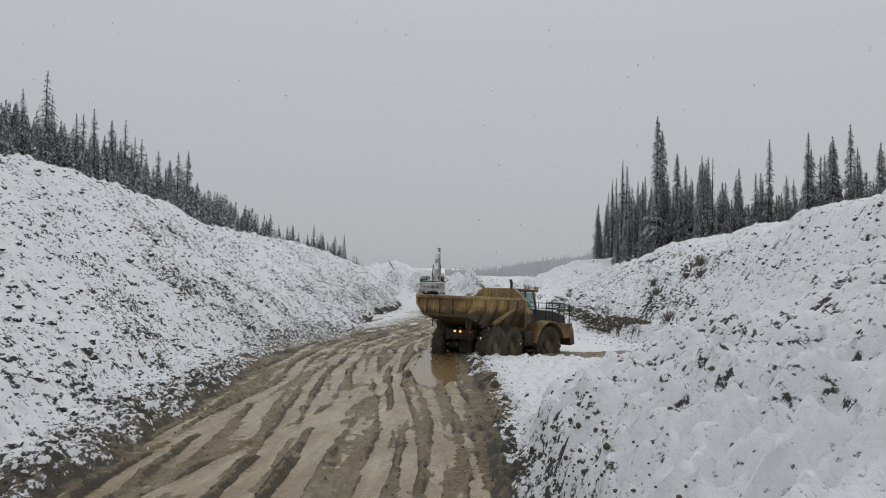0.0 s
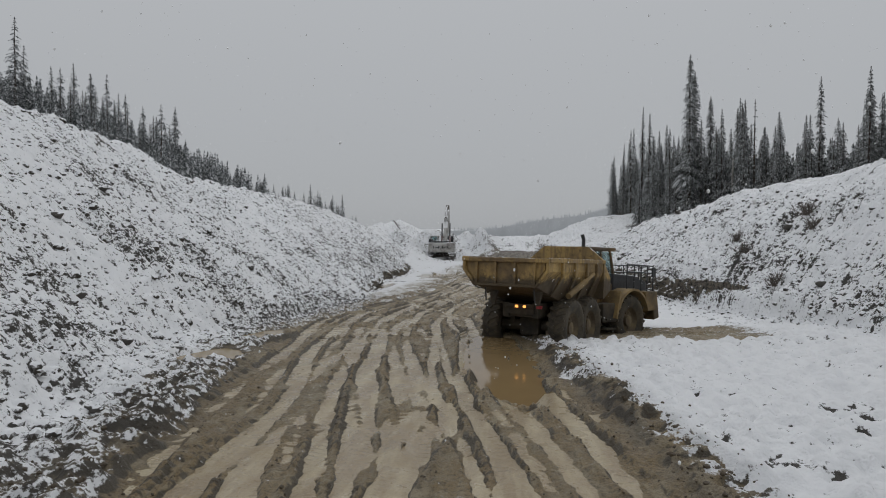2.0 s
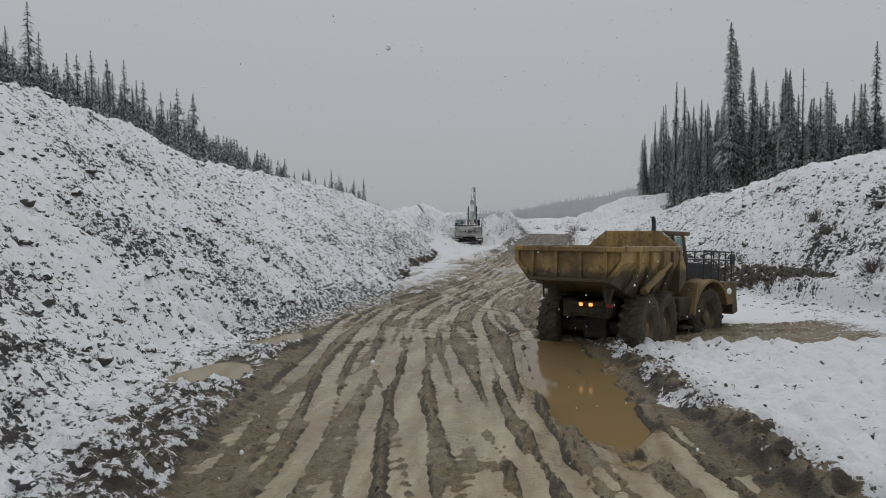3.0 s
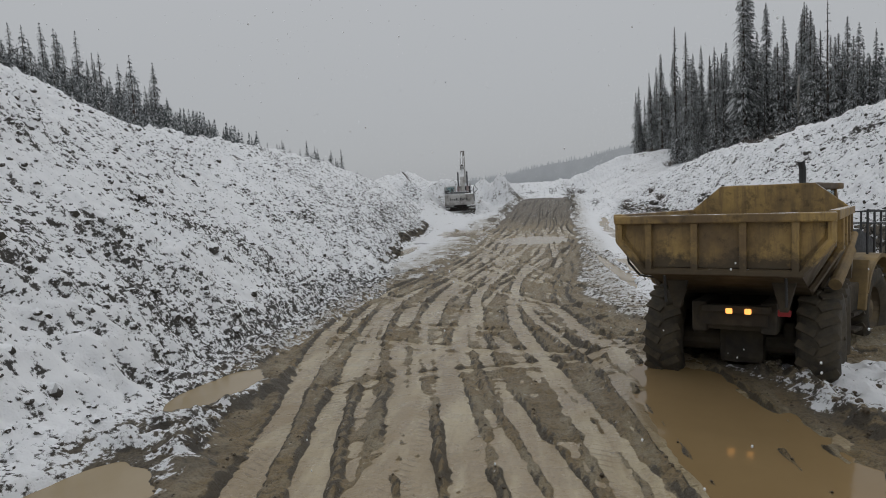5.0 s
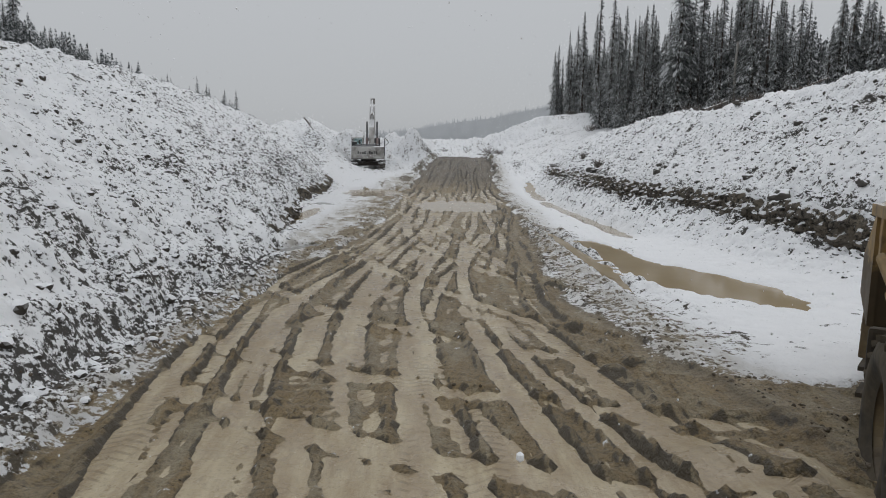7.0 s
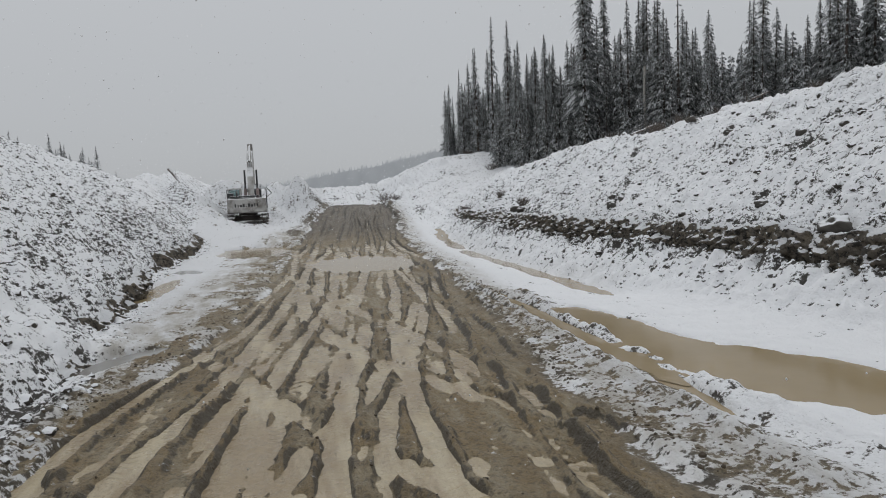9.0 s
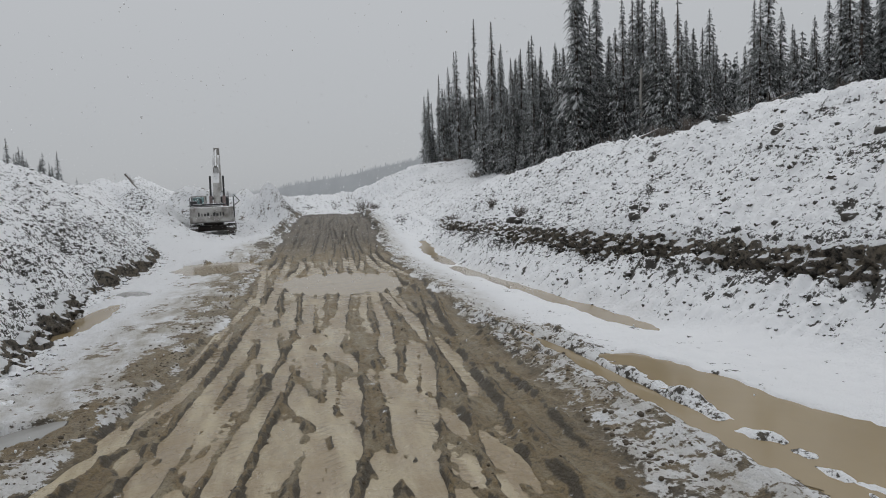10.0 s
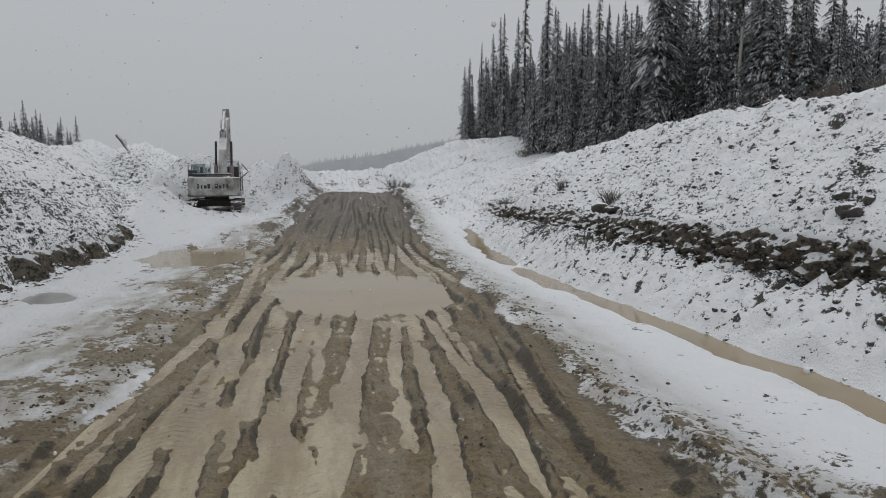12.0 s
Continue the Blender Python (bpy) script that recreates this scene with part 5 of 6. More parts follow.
    for at, size in (((-1.46, 1.25, 2.5), (0.012, 1.5, 0.9)), ((-0.54, 1.25, 2.5), (0.012, 1.5, 0.9)), ((-1.0, 0.45, 2.5), (0.8, 0.012, 0.9)), ((-1.0, 2.06, 2.5), (0.8, 0.012, 0.9))):
        bm = bmesh.new()
        add_box(bm, size, at)
        part("pane", bm, glass_mat, cab)
    # boom, stick and rams
    bm = bmesh.new()
    out = [(1.5, 1.55), (1.2, 1.95), (2.2, 4.0), (4.2, 6.05), (6.2, 6.35), (6.4, 6.0), (4.7, 5.4), (3.1, 3.7)]
    add_prism(bm, out, "x", 0.02, 0.50, edge=0.03)
    part("boom", bm, white_mat, ex, "white boom with snow along its back")
    for x in (-0.22, 0.75):
        bm = bmesh.new()
        add_rod(bm, (x, 2.3, 1.45), (x, 2.75, 3.0), 0.13, seg=12)
        ram = part("lift_ram", bm, red_mat, ex, "grey lift ram with a faded reddish tinge")
        bm = bmesh.new()
        add_rod(bm, (x, 2.75, 3.0), (x, 3.2, 4.55), 0.075, seg=12)
        part("piston", bm, dark_mat, ram)
    bm = bmesh.new()
    add_rod(bm, (0.26, 3.0, 5.25), (0.26, 4.6, 6.55), 0.12, seg=12)
    add_rod(bm, (0.26, 4.6, 6.55), (0.26, 6.1, 6.75), 0.07, seg=10)
    for x in (0.1, 0.42):
        add_box(bm, (0.05, 0.4, 0.5), (x, 3.0, 5.1), (30, 0, 0))
    part("stick_ram", bm, white_mat, ex, "stick ram along the boom")
    bm = bmesh.new()
    add_prism(bm, [(5.9, 6.9), (6.5, 6.9), (6.75, 6.2), (7.4, 3.4), (7.1, 3.3), (6.1, 5.7)], "x", 0.05, 0.48, edge=0.03)
    part("stick", bm, white_mat, ex, "white stick hanging behind the boom")
    bm = bmesh.new()
    add_prism(bm, [(7.0, 3.4), (7.5, 3.3), (7.9, 2.7), (7.5, 2.1), (6.7, 2.3), (6.5, 2.9)], "x", -0.4, 0.95, edge=0.05)
    part("bucket", bm, dark_mat, ex, "dark steel digging bucket")
    bm = bmesh.new()
    for x, y0, y1 in ((1.5, -1.2, 0.8), (-1.45, -1.3, 0.2)):
        add_path(bm, [(x, y0, 1.4), (x, y0, 2.95), (x, y1, 2.95), (x, y1, 1.4)], 0.025, seg=6)
        add_rod(bm, (x, y0, 2.5), (x, y1, 2.5), 0.02, seg=6)
        part("handrail", bm, dark_mat, ex, "dark tubular handrail")
        bm = bmesh.new()
    add_path(bm, [(1.45, 0.3, 2.2), (1.9, 0.5, 2.6), (1.5, 0.3, 3.1)], 0.03, seg=6)
    part("mirror_arm", bm, dark_mat, ex, "bent mirror arm")
    bm = bmesh.new()
    add_box(bm, (0.5, 0.5, 0.4), (-1.25, -0.6, 2.5), edge=0.05)
    part("toolbox", bm, dark_mat, ex, "dark toolbox")
    return ex


excavator(pose(-6.2, 90.0, 0.1, 0, 0, 1.0))


# ---- trees ----
def spruce(name, seed, height, wide, density, material, label, thin=0.0, group="", kind=""):
    rnd = random.Random(seed)
    tree = thing(name, Matrix(), label, "tree", group, kind)
    bm = bmesh.new()
    lean = rnd.uniform(-0.015, 0.015)
    prev = (0, 0, -0.6)
    for i in range(1, 7):
        z = height * i / 6 * 0.985
        p = (lean * z + rnd.uniform(-0.03, 0.03), rnd.uniform(-0.03, 0.03), z)
        r = lambda q: 0.011 * height * (1 - 0.93 * max(0, q) / height) + 0.012
        add_rod(bm, prev, p, r(prev[2]), r(z), seg=7)
        prev = p
    part("trunk", bm, bark_mat, tree)
    verts, faces = [], []
    levels = int(height * density)
    bulge = [rnd.uniform(0.7, 1.25) for _ in range(9)]
    for k in range(levels):
        f = (k + rnd.random()) / levels
        z = height * (0.05 + 0.94 * f)
        prof = (1 - f) ** 0.72 * (0.45 + 0.55 * min(1, f * 4 + 0.3))
        r0 = wide * prof * bulge[int(f * 8.99)] + 0.07
        if rnd.random() < thin * (1 - f):
            continue
        for j in range(rnd.randint(4, 6)):
            a = rnd.uniform(0, 2 * math.pi)
            ln = r0 * rnd.uniform(0.55, 1.25)
            droop = rnd.uniform(0.25, 0.75) * ln
            ca, sa = math.cos(a), math.sin(a)
            for q in range(14):
                s0 = rnd.uniform(0.0, 0.75)
                s1 = min(1.0, s0 + rnd.uniform(0.13, 0.3))
                side = rnd.uniform(-0.34, 0.34) * ln
                wd = rnd.uniform(0.015, 0.045) * (0.5 + ln)
                def at(s, off, dz=0.0):
                    u = s * ln
                    return (lean * z + ca * u - sa * off, sa * u + ca * off, z - droop * s * s + dz)
                i0 = len(verts)
                sm = (s0 + s1) / 2
                verts.extend([at(s0, side * s0, 0.02), at(sm, side * sm + wd, -0.05), at(s1, side * s1, -0.04), at(sm, side * sm - wd, -0.01)])
                faces.append((i0, i0 + 1, i0 + 2, i0 + 3))
    me = bpy.data.meshes.new("crown")
    me.from_pydata(verts, [], faces)
    me.materials.append(material)
    crown = new("crown", me)
    crown.parent = tree
    return tree


TREE_LABEL = "narrow dark spruce dusted with snow at the clearing's edge"
kinds = [spruce("spruce_tree", 10 + i, 11.0 + 1.2 * (i % 4), 1.15 + 0.2 * (i % 3), 7.4, needle_mat, TREE_LABEL, 0.15, "spruces on the bank") for i in range(6)]
slim = [spruce("spruce_tree", 30 + i, 13.5 + i, 0.95, 6.6, needle_mat, "thin spire-like spruce with sparse branches", 0.3, "spruces on the bank") for i in range(3)]
tall = spruce("spruce_tree", 50, 18.5, 1.7, 9.5, needle_mat, "tall full spruce standing above the others", 0.05, "spruces on the bank")
snag = spruce("dead_tree", 51, 11.5, 0.7, 2.2, needle_mat, "half-bare dead spruce with a broken top", 0.75)
used = set()


def plant(proto, x, y, size=1.0, turn=None):
    m = pose(x, y, ground_z(x, y) - 0.05, 0, 0, random.uniform(0, 360) if turn is None else turn)
    if proto not in used:
        used.add(proto)
        proto.matrix_basis = m
        proto.scale = (size, size, size)
        return proto
    t = copy_thing(proto, m)
    t.scale = (size, size, size)
    return t


plant(tall, 21.35, 86.3)
plant(tall, 22.2, 87.6, 0.93)
plant(tall, 24.2, 88.5, 0.78)
plant(snag, 26.0, 80.0)
for x, y, k, s in ((22.6, 138, 0, 0.8), (21.8, 131, 1, 0.95), (22.4, 124, 2, 0.95), (20.6, 117, 0, 1.0), (21.4, 113, 1, 1.1), (20.8, 105, 2, 1.0), (22.5, 101, 0, 0.9)):
    plant(slim[k], x, y, s)


def wood_edge(y):
    """Where the spruces begin on the bank."""
    return 20.8 + 1.0 * math.sin(y * 0.23) + min(12.0, 0.85 * max(0.0, 86 - y))


young = [spruce("young_spruce", 60 + i, 4.2 + i, 1.15, 7.0, needle_mat, "short bushy young spruce below the taller ones", 0.0, "young spruces on the bank") for i in range(3)]
rnd = random.Random(44)
for i in range(110):
    y = 50 + 92 * (i + rnd.random()) / 110
    plant(rnd.choice(young), wood_edge(y) - 0.6 + abs(rnd.gauss(0, 1)) * 3.0, y, rnd.uniform(0.6, 1.1))
rnd = random.Random(4)
for i in range(285):
    y = 50 + 88 * (i + rnd.random()) / 285
    plant(rnd.choice(kinds), wood_edge(y) + abs(rnd.gauss(0, 1)) * 6.0, y, rnd.uniform(0.55, 0.95) * (0.45 if y < 60 else 0.62 if y < 68 else 0.9 if y < 82 else 1.0))


def spire_wood(name, spots, material, label):
    """Distant trees joined into one wood: tapering trunks of drooping tufts."""
    rnd = random.Random(len(spots))
    verts, faces = [], []
    for x, y, z, h, w in spots:
        lean = rnd.uniform(-0.02, 0.02)
        for k in range(int(h * 3.6)):
            f = (k + rnd.random()) / (h * 3.6)
            r = w * (1 - f) ** 0.8 * rnd.uniform(0.6, 1.2) + 0.06
            zz = z + f * h * 0.97
            for j in range(7):
                a = rnd.uniform(0, 2 * math.pi)
                c, s = math.cos(a), math.sin(a)
                lo, hi = r * rnd.uniform(0.0, 0.55), r * rnd.uniform(0.65, 1.1)
                wd = 0.07 + 0.1 * r
                i0 = len(verts)
                verts.extend([(x + lean * f * h + c * lo, y + s * lo, zz + 0.12 - 0.3 * lo), (x + c * hi - wd * s, y + s * hi + wd * c, zz - 0.45 * hi), (x + c * hi * 0.9 + wd * s, y + s * hi * 0.9 - wd * c, zz - 0.5 * hi - 0.12)])
                faces.append((i0, i0 + 1, i0 + 2))
        i0 = len(verts)
        verts.extend([(x - 0.09, y, z - 1), (x + 0.09, y, z - 1), (x + lean * h, y, z + h)])
        faces.append((i0, i0 + 1, i0 + 2))
        i0 = len(verts)
        verts.extend([(x, y - 0.09, z - 1), (x, y + 0.09, z - 1), (x + lean * h, y, z + h)])
        faces.append((i0, i0 + 1, i0 + 2))
    me = bpy.data.meshes.new(name)
    me.from_pydata(verts, [], faces)
    me.materials.append(material)
    return tagged(new(name, me), label, "trees", kind="stuff")


def spots(n, seed, xr, yr, hr, wr):
    rnd = random.Random(seed)
    xs = np.array([xr(rnd) for _ in range(n)])
    ys = np.array([yr(rnd) for _ in range(n)])
    zs = lie(xs, ys)[0]
    return [(float(x), float(y), float(z), rnd.uniform(*hr), rnd.uniform(*wr)) for x, y, z in zip(xs, ys, zs)]


spire_wood("spruce_wood", spots(760, 7, lambda r: 32 + 52 * r.random() ** 1.2, lambda r: r.uniform(88, 150), (5.5, 9.5), (0.9, 1.5)), needle_mat, "dense snow-dusted spruce wood on the hillside")

spire_wood("spruce_wood", spots(170, 27, lambda r: r.uniform(24, 38), lambda r: r.uniform(86, 116), (5.5, 8.5), (0.9, 1.4)), needle_mat, "dense snow-dusted spruce wood on the hillside")

spire_wood("spruce_wood", spots(340, 8, lambda r: r.uniform(44, 88), lambda r: r.uniform(56, 92), (7, 11), (0.9, 1.4)), needle_mat, "dense snow-dusted spruce wood on the hillside")

# spruces beyond the crest of the opposite bank
left_kinds = [spruce("frosted_spruce", 70 + i, 10.0 + i, 1.7, 5.0, needle_far_mat, "snow-dusted spruce on the far hillside, greyed for haze", 0.1, "spruces on the far hillside") for i in range(3)]
rnd = random.Random(9)
for i in range(75):
    y = 92 + 118 * (i + rnd.random()) / 75
    plant(rnd.choice(left_kinds), -4 - 0.45 * (y - 10) - abs(rnd.gauss(0, 1)) * 16, y, rnd.uniform(0.6, 1.05) if rnd.random() < 0.75 else rnd.uniform(1.1, 1.4))
spire_wood("spruce_wood", spots(620, 15, lambda r: r.uniform(-112, -50), lambda r: r.uniform(95, 165), (4, 8.5), (1.1, 1.8)), needle_far_mat, "snow-dusted spruce wood on the far hillside, greyed for haze")
far_slim = [spruce("far_spruce", 80 + i, 8.0 + i, 1.0, 5.5, needle_far_mat, "small thin grey spruce far beyond the bank", 0.05, "spruces on the far hillside") for i in range(2)]
rnd = random.Random(19)
for i in range(48):
    u = (i + rnd.random()) / 48
    plant(rnd.choice(far_slim), -31 - 42 * u + rnd.gauss(0, 1.5), 152 + rnd.uniform(-12, 14), rnd.uniform(0.5, 0.95))
rnd = random.Random(23)
for i in range(46):
    u = rnd.random()
    plant(rnd.choice(far_slim), -42.3 - 22 * u, 190 + rnd.uniform(-4, 5), rnd.choice((0.7, 0.8, 0.9, 1.15)) * rnd.uniform(0.9, 1.1))
spire_wood("far_spruces", spots(110, 14, lambda r: r.uniform(-66, -42.5), lambda r: r.uniform(186, 198), (4, 7), (0.9, 1.4)), needle_far_mat, "low grey spruce thicket beyond the spoil bank")
spire_wood("far_spruces", spots(110, 12, lambda r: r.uniform(-135, -66), lambda r: r.uniform(250, 340), (6, 12), (0.7, 1.2)), needle_far_mat, "far snow-dusted spruces, greyed for haze")

# a wooded ridge with the haze before it painted in as pale grey
ridge_mat, nt, b = shader("haze_grey_woods")
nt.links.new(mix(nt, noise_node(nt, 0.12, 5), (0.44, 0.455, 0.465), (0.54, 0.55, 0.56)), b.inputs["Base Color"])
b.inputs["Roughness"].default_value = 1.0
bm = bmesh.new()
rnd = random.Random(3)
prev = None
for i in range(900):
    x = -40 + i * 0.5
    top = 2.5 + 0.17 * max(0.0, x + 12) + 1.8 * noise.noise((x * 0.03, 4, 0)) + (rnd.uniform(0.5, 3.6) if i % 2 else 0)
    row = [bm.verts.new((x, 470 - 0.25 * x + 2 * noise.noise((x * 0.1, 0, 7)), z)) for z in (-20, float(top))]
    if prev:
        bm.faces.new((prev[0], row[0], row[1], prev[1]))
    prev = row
tagged(part("backdrop", bm, ridge_mat), "wooded ridge painted pale grey for haze", "hill", kind="structure")


# ---- loose clods, stones and wood on the banks ----
cover = up_facing(clod_mat.node_tree, 0.1, 0.5)
paint = clod_mat.node_tree.nodes["Principled BSDF"]
clod_mat.node_tree.links.new(mix(clod_mat.node_tree, cover, paint.inputs["Base Color"].links[0].from_socket, SNOW), paint.inputs["Base Color"])


def scatter(name, n, seed, place, sizes, material, label, detail=1):
    """Many small broken lumps, half sunk into the bank."""
    rs = np.random.RandomState(seed)
    bm = bmesh.new()
    bmesh.ops.create_icosphere(bm, subdivisions=detail, radius=1.0)
    base = np.array([v.co[:] for v in bm.verts])
    tri = np.array([[v.index for v in f.verts] for f in bm.faces])
    bm.free()
    spot = place(rs, n)
    x, y = spot[:2]
    z = spot[2] if len(spot) > 2 else lie(x, y)[0]
    size = sizes[0] * (sizes[1] / sizes[0]) ** (rs.rand(n) ** 2.2)
    a = rs.rand(n) * 2 * math.pi
    v = base[None] * (1 + 0.35 * (rs.rand(n, len(base), 1) - 0.5))
    v = v * np.stack([0.9 + 0.5 * rs.rand(n), 0.7 + 0.5 * rs.rand(n), 0.6 + 0.5 * rs.rand(n)], -1)[:, None, :] * size[:, None, None]
    c, s = np.cos(a)[:, None], np.sin(a)[:, None]
    v = np.stack([v[..., 0] * c - v[..., 1] * s, v[..., 0] * s + v[..., 1] * c, v[..., 2]], -1)
    v = v + np.stack([x, y, z - 0.05 * size], -1)[:, None, :]
    f = tri[None] + (np.arange(n) * len(base))[:, None, None]
    me = bpy.data.meshes.new(name)
    me.from_pydata(v.reshape(-1, 3).tolist(), [], f.reshape(-1, 3).tolist())
    me.materials.append(material)
    return tagged(new(name, me), label, "clods", kind="stuff")


def left_bank(rs, n):
    y = 8 + 72 * rs.rand(n) ** 1.2
    t = rs.rand(n) ** 1.25
    return foot_left(y) + 0.7 + (crest_x(y) - foot_left(y) - 0.7) * t, y


def right_bank(rs, n):
    y = 17 + 67 * rs.rand(n) ** 1.1
    t = rs.rand(n) ** 1.15
    return bank_x(y) - 0.4 + (top_x(y) - bank_x(y)) * t, y


def verge(rs, n):
    y = 6 + 84 * rs.rand(n) ** 1.3
    side = rs.rand(n) < 0.5
    off = np.abs(rs.randn(n)) * 0.45
    return np.where(side, mud_left(y) - off, mud_right(y) + off), y


def bank_face(rs, n):
    y = 33 + 49 * rs.rand(n)
    return bank_x(y) - 1.8 * rs.rand(n) ** 1.6, y


def cut_face(rs, n):
    i, j = rs.randint(1, b_x.shape[0] - 1, n), rs.randint(60, b_x.shape[1] - 60, n)
    return b_x[i, j], BY[i, j], b_z[i, j]


def road_ridges(rs, n):
    """Spots on the raised shoulders of the ruts."""
    y = 6 + 72 * rs.rand(n * 4) ** 1.3
    x = mud_left(y) + (mud_right(y) - mud_left(y)) * rs.rand(n * 4)
    pick = np.argsort(-lie(x, y)[2] - 0.3 * rs.rand(n * 4))[:n]
    return x[pick], y[pick]


scatter("clods", 4600, 1, left_bank, (0.03, 0.11), clod_mat, "snow-capped clods of broken earth on the spoil bank", 2)
scatter("clods", 3000, 2, right_bank, (0.03, 0.11), clod_mat, "snow-capped clods of broken earth on the cut bank", 2)
scatter("bank_stones", 900, 5, bank_face, (0.02, 0.075), clod_mat, "dark stones and clods in the cut face of the bank", 2)
scatter("face_stones", 700, 6, cut_face, (0.015, 0.055), clod_mat, "grey stones and frozen clods stuck in the cut bank", 2)
scatter("mud_clods", 5000, 3, verge, (0.012, 0.042), mudclod_mat, "churned clods of wet mud along the road's verge")
scatter("mud_crumbs", 2500, 4, road_ridges, (0.008, 0.026), mudclod_mat, "crumbs of wet mud on the shoulders of the ruts")


# ---- single stones, brush and fallen wood ----
def stone(x, y, size, seed, sink=0.25):
    bm = bmesh.new()
    bmesh.ops.create_icosphere(bm, subdivisions=3, radius=1.0)
    rnd = random.Random(seed)
    size = size * 0.72
    sc = Vector((1.0, rnd.uniform(0.65, 0.9), rnd.uniform(0.5, 0.75))) * size
    for v in bm.verts:
        p = v.co.copy()
        k = 1 + 0.45 * noise.noise(p * 1.1 + Vector((seed, 0, 0))) + 0.32 * noise.noise(p * 2.6 + Vector((0, seed, 0))) + 0.2 * noise.noise(p * 6.0 + Vector((seed, seed, 0)))
        v.co = Vector((p.x * sc.x, p.y * sc.y, p.z * sc.z)) * k
    ob = part("stone", bm, rock_mat, smooth=True)
    ob.matrix_basis = pose(x, y, ground_z(x, y) + size * sink, rnd.uniform(-15, 15), rnd.uniform(-15, 15), rnd.uniform(0, 360))
    return tagged(ob, "dark angular stone with snow on top, lying on the bank", "stone", "stones on the banks")


for k, (x, y, size) in enumerate(((-4.61, 17.91, 0.18), (-6.77, 22.48, 0.18), (-10.03, 25.02, 0.22), (-7.96, 22.73, 0.2), (9.1, 57, 0.3), (12.1, 54.1, 0.24), (12.06, 29.15, 0.34), (11.54, 32.39, 0.28), (4.65, 13.72, 0.13), (8.8, 66.5, 0.36), (9.3, 48.7, 0.27), (8.6, 46.6, 0.3), (8.7, 51.5, 0.22), (-5.41, 15.51, 0.2), (-11.07, 28.74, 0.25), (12.59, 37.73, 0.3), (9.76, 43.29, 0.25), (11.46, 43.31, 0.22), (13.2, 58, 0.25), (8.85, 67.4, 0.5), (9.15, 57.1, 0.34), (9.4, 57.5, 0.26), (9.0, 56.7, 0.22), (9.5, 56.9, 0.2), (8.75, 45.6, 0.42), (8.55, 46.6, 0.3), (8.5, 44.3, 0.34), (8.3, 48.2, 0.3), (7.6, 52.5, 0.16), (7.1, 54.0, 0.2), (8.0, 50.4, 0.2), (12.3, 54.3, 0.24), (11.9, 50.4, 0.26), (-8.62, 34.47, 0.22), (-8.3, 61, 0.2))):
    stone(x, y, size, k + 1)


def brush(x, y, size, seed, label="bare dark brush poking out of the snow"):
    rnd = random.Random(seed)
    bm = bmesh.new()
    for i in range(46):
        a, lean = rnd.uniform(0, 6.28), rnd.uniform(0.15, 1.1)
        base = Vector((rnd.gauss(0, 0.16) * size, rnd.gauss(0, 0.16) * size, -0.05))
        tip = base + Vector((math.cos(a) * lean, math.sin(a) * lean, rnd.uniform(0.5, 1.1))) * size * rnd.uniform(0.4, 0.8)
        mid = (base + tip) / 2 + Vector((rnd.uniform(-0.06, 0.06), rnd.uniform(-0.06, 0.06), 0.05)) * size
        add_rod(bm, base, mid, 0.016, 0.011, seg=4)
        add_rod(bm, mid, tip, 0.011, 0.004, seg=4)
        for q in range(2):
            side = mid + Vector((rnd.uniform(-0.2, 0.2), rnd.uniform(-0.2, 0.2), rnd.uniform(0.05, 0.3))) * size
            add_rod(bm, mid, side, 0.008, 0.003, seg=4)
    ob = part("brush", bm, wood_mat)
    ob.matrix_basis = pose(x, y, ground_z(x, y))
    return tagged(ob, label, "brush", "brush on the banks")


for k, (x, y, size) in enumerate(((13.12, 37.29, 0.9), (12.78, 36, 0.7), (11.34, 38.91, 0.8), (11.05, 34.94, 0.7), (11.53, 40.58, 0.7), (9.4, 68, 0.9), (9.1, 79.5, 0.9), (6.4, 101, 1.7), (7.6, 102.5, 1.3), (10, 74, 0.8), (16, 66, 1), (17.5, 74, 1.2), (18.5, 82, 1.2), (18, 92, 1.3), (18.5, 104, 1.3), (19, 116, 1.4), (17.5, 121, 1.3), (20, 70, 1.2), (22.5, 62, 1.2), (22, 76, 1.1), (24, 72, 1.3), (25.5, 77, 1.2), (23.2, 81, 1.2), (26.5, 68, 1.3), (28, 74, 1.2), (21, 79, 1), (27, 82, 1.3))):
    brush(x, y, size, 200 + k)


def log(a, b2, r, seed):
    bm = bmesh.new()
    pts = [Vector(a).lerp(Vector(b2), f) + Vector((0, 0, 0.06 * noise.noise((f * 3, seed, 0)))) for f in (0, 0.25, 0.5, 0.75, 1.0)]
    for i, (p, q) in enumerate(zip(pts, pts[1:])):
        add_rod(bm, p, q, r * (1 - 0.15 * i), r * (0.85 - 0.15 * i), seg=8)
    rnd = random.Random(seed)
    for i in range(7):
        p = Vector(a).lerp(Vector(b2), rnd.uniform(0.2, 0.95))
        add_rod(bm, p, p + Vector((rnd.uniform(-0.4, 0.4), rnd.uniform(-0.4, 0.4), rnd.uniform(0.1, 0.5))), r * 0.25, r * 0.08, seg=5)
    return tagged(part("log", bm, wood_mat), "fallen weathered log half buried in snow", "log", "fallen logs")


def lay(x0, y0, x1, y1, r, seed, up=0.0):
    log((x0, y0, ground_z(x0, y0) + 0.1), (x1, y1, ground_z(x1, y1) + 0.15 + up), r, seed)


log((-12.45, 93.0, 5.0), (-11.3, 91.9, 3.6), 0.11, 1)
lay(16.2, 62.0, 18.6, 60.6, 0.09, 2, 0.3)
lay(16.8, 70.0, 19.3, 71.8, 0.09, 3, 0.4)
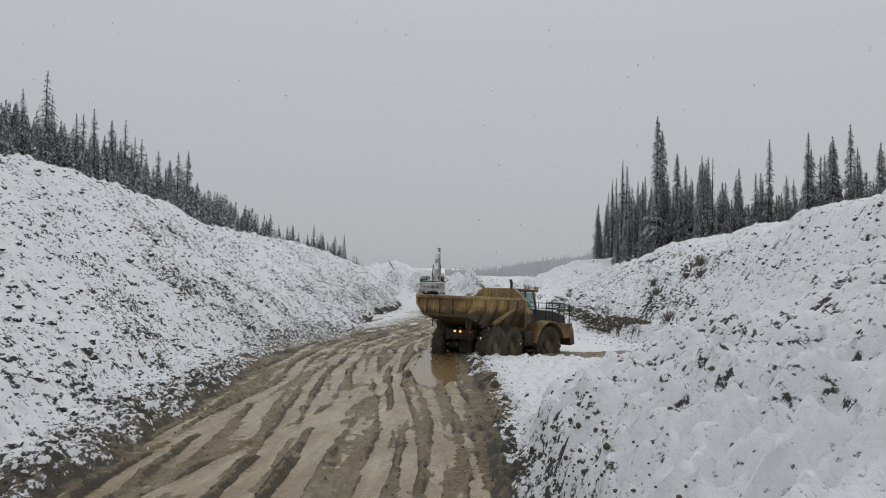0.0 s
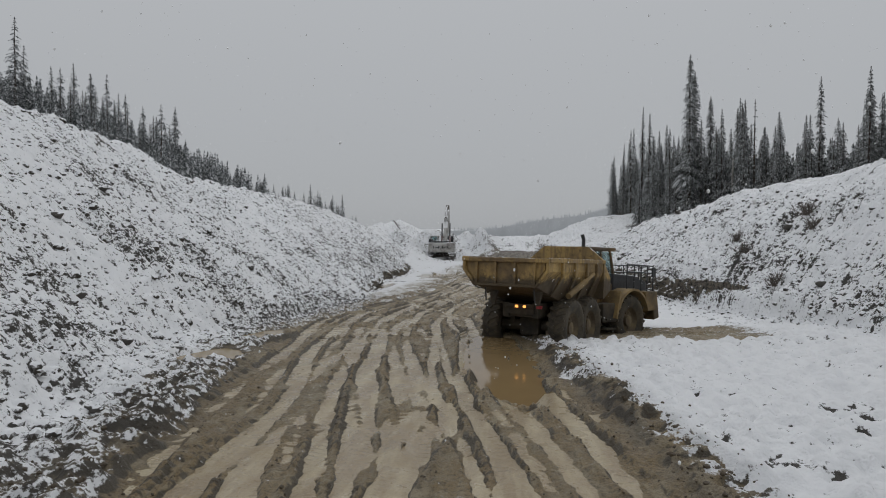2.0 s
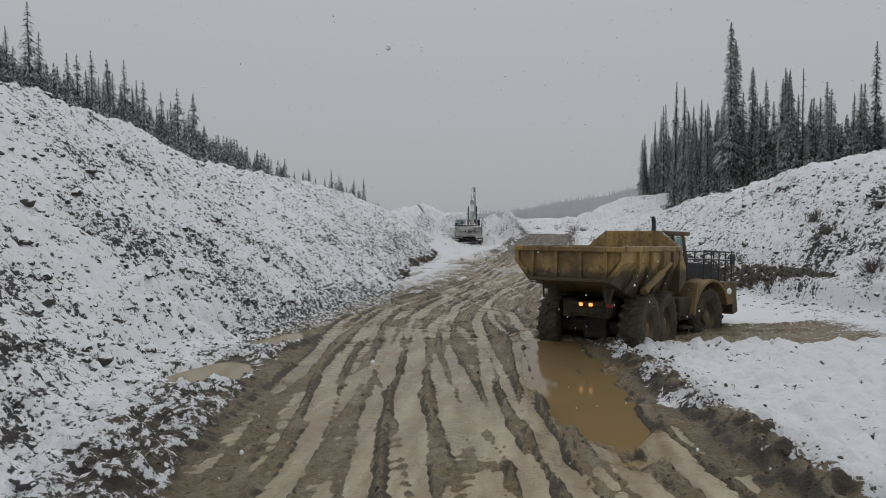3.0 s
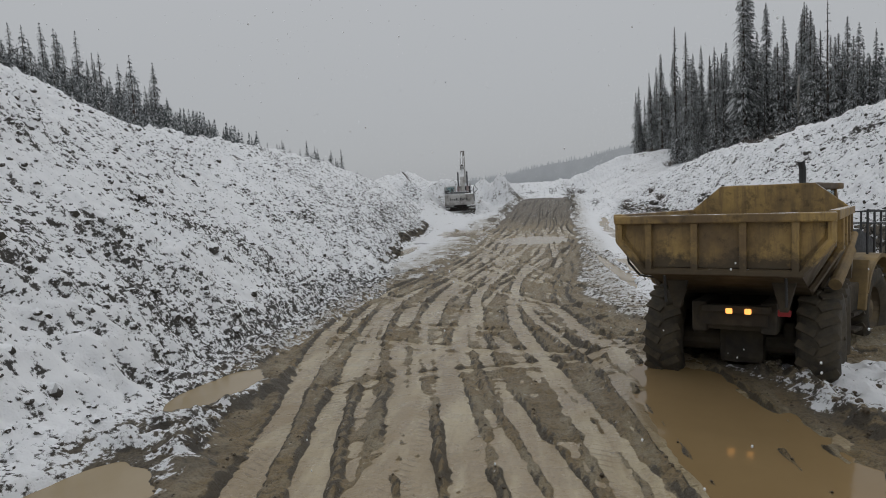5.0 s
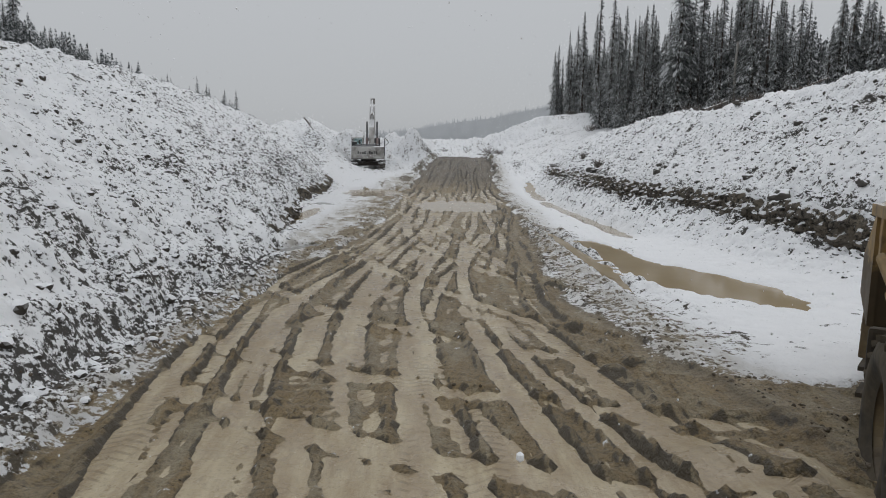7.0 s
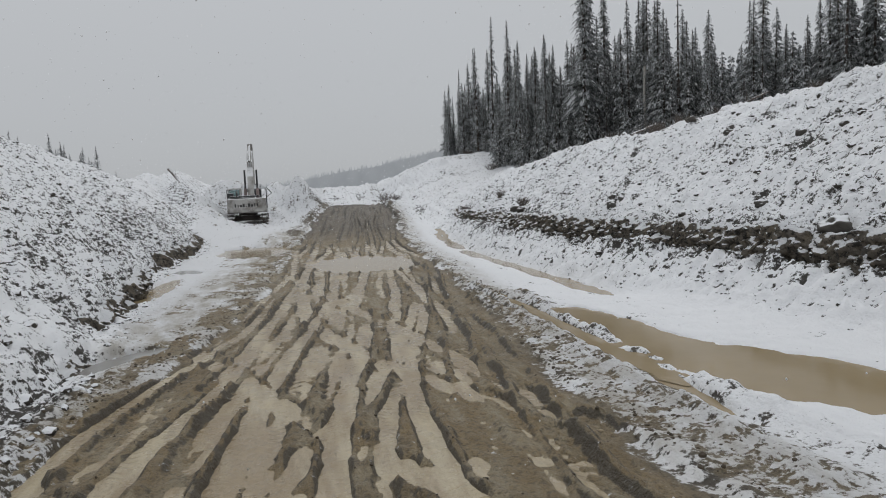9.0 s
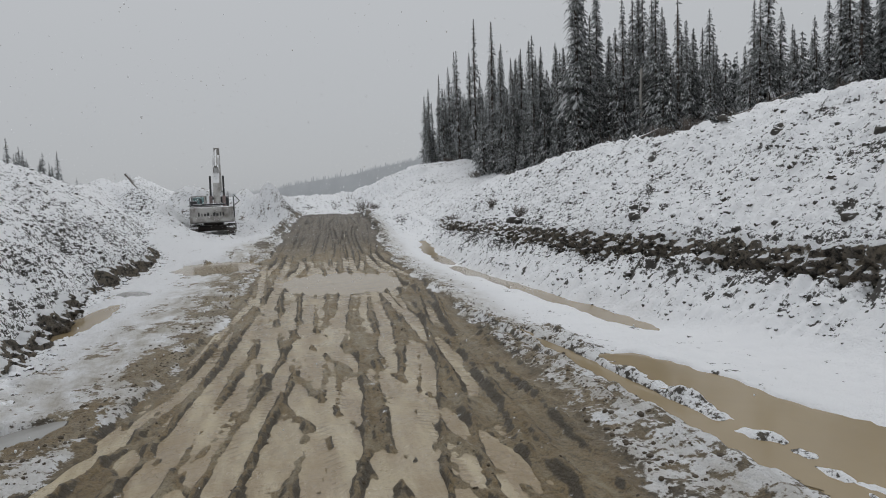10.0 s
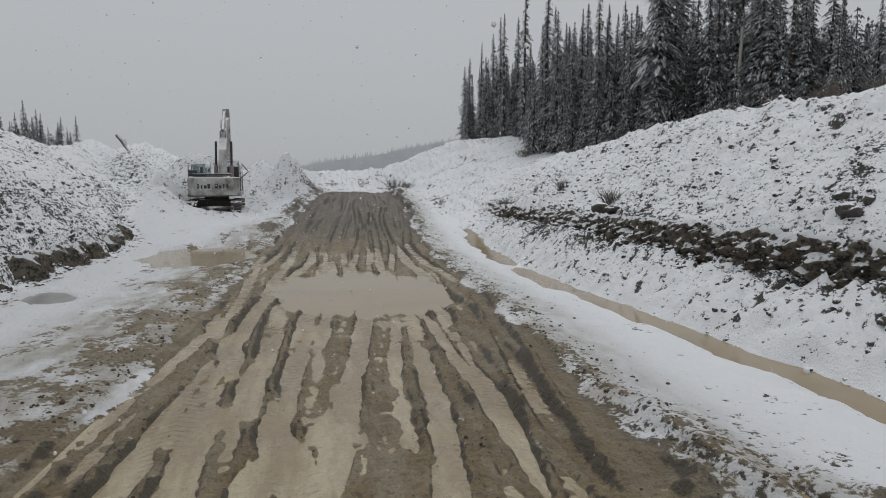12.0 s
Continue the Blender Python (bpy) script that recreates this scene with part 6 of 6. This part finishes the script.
lay(17.5, 84.0, 19.6, 82.0, 0.08, 4, 0.3)
lay(19.0, 66.0, 21.0, 63.5, 0.08, 5, 0.8)

# ---- a bare snag and an upturned root at the wood's edge ----
pale_mat = plain("bleached_wood", (0.36, 0.34, 0.31), 0.85, grain=9, spread=0.3, relief=0.5, snow=0.5)
bm = bmesh.new()
add_path(bm, [(0, 0, -0.3), (0.04, 0, 2.0), (-0.02, 0.03, 4.0), (0.05, 0, 6.1)], 0.10, seg=8)
add_path(bm, [(0.04, 0, 5.6), (0.5, 0, 5.75), (1.1, 0.1, 5.7), (1.75, 0.1, 6.0)], 0.05, seg=6)
add_path(bm, [(0.0, 0, 3.2), (-0.4, 0.1, 3.5)], 0.035, seg=6)
snag_pole = part("bare_trunk", bm, pale_mat)
snag_pole.matrix_basis = pose(24.9, 83.0, ground_z(24.9, 83.0))
tagged(snag_pole, "bleached bare trunk with one crooked side branch", "dead tree")
bm = bmesh.new()
bmesh.ops.create_icosphere(bm, subdivisions=4, radius=1.0)
for v in bm.verts:
    p = v.co.copy()
    k = 1 + 0.4 * noise.noise(p * 1.4) + 0.3 * noise.noise(p * 3.1 + Vector((4, 0, 0))) + 0.15 * noise.noise(p * 7.0)
    v.co = Vector((p.x * 0.85, p.y * 0.7, p.z * 1.2)) * k
rnd = random.Random(77)
for i in range(26):
    d = Vector((rnd.gauss(0, 1), rnd.gauss(0, 1), rnd.gauss(0.2, 0.8))).normalized()
    e = d * rnd.uniform(1.3, 1.9) + Vector((rnd.uniform(-0.3, 0.3), rnd.uniform(-0.3, 0.3), rnd.uniform(-0.2, 0.3)))
    add_path(bm, [d * 0.6, d * 1.1, e], rnd.uniform(0.025, 0.06), seg=5)
root = part("root_wad", bm, wood_mat)
root.matrix_basis = pose(28.4, 80.0, ground_z(28.4, 80.0) + 1.0, 0, 12, 30)
tagged(root, "upturned tree root with earth and snow on it", "tree root")
lay(28.9, 79.6, 33.0, 77.2, 0.16, 8, 0.5)
lay(24.0, 78.5, 27.5, 79.4, 0.11, 9, 0.7)

# ---- the falling snow ----
rs = np.random.RandomState(8)
n = 8500
fx, fy, fz = rs.uniform(-13, 14, n), 2 + 92 * rs.rand(n), rs.uniform(0, 9, n)
fz = fz + np.maximum(lie(fx, fy)[0], 0)
bm = bmesh.new()
bmesh.ops.create_icosphere(bm, subdivisions=1, radius=1.0)
octa = np.array([v.co[:] for v in bm.verts]) * (1.0, 1.0, 1.35)
tri = np.array([[v.index for v in f.verts] for f in bm.faces])
bm.free()
fs = rs.uniform(0.005, 0.015, n)
clear = np.ones(n, dtype=bool)
for t, eye, target, roll in PATH:
    clear &= (fx - eye[0]) ** 2 + (fy - eye[1]) ** 2 + (fz - eye[2]) ** 2 > 2.5 ** 2
fx, fy, fz, fs = fx[clear], fy[clear], fz[clear], fs[clear]
n = len(fx)
fv = octa[None] * fs[:, None, None] + np.stack([fx, fy, fz], -1)[:, None, :]
ff = tri[None] + (np.arange(n) * len(octa))[:, None, None]
me = bpy.data.meshes.new("snowflakes")
me.from_pydata(fv.reshape(-1, 3).tolist(), [], ff.reshape(-1, 3).tolist())
flake_mat, nt, b = shader("snowflake")
b.inputs["Base Color"].default_value = (0.9, 0.91, 0.92, 1)
me.materials.append(flake_mat)
tagged(new("snowflakes", me), "wet snowflakes falling through the air", "snowfall", kind="stuff")
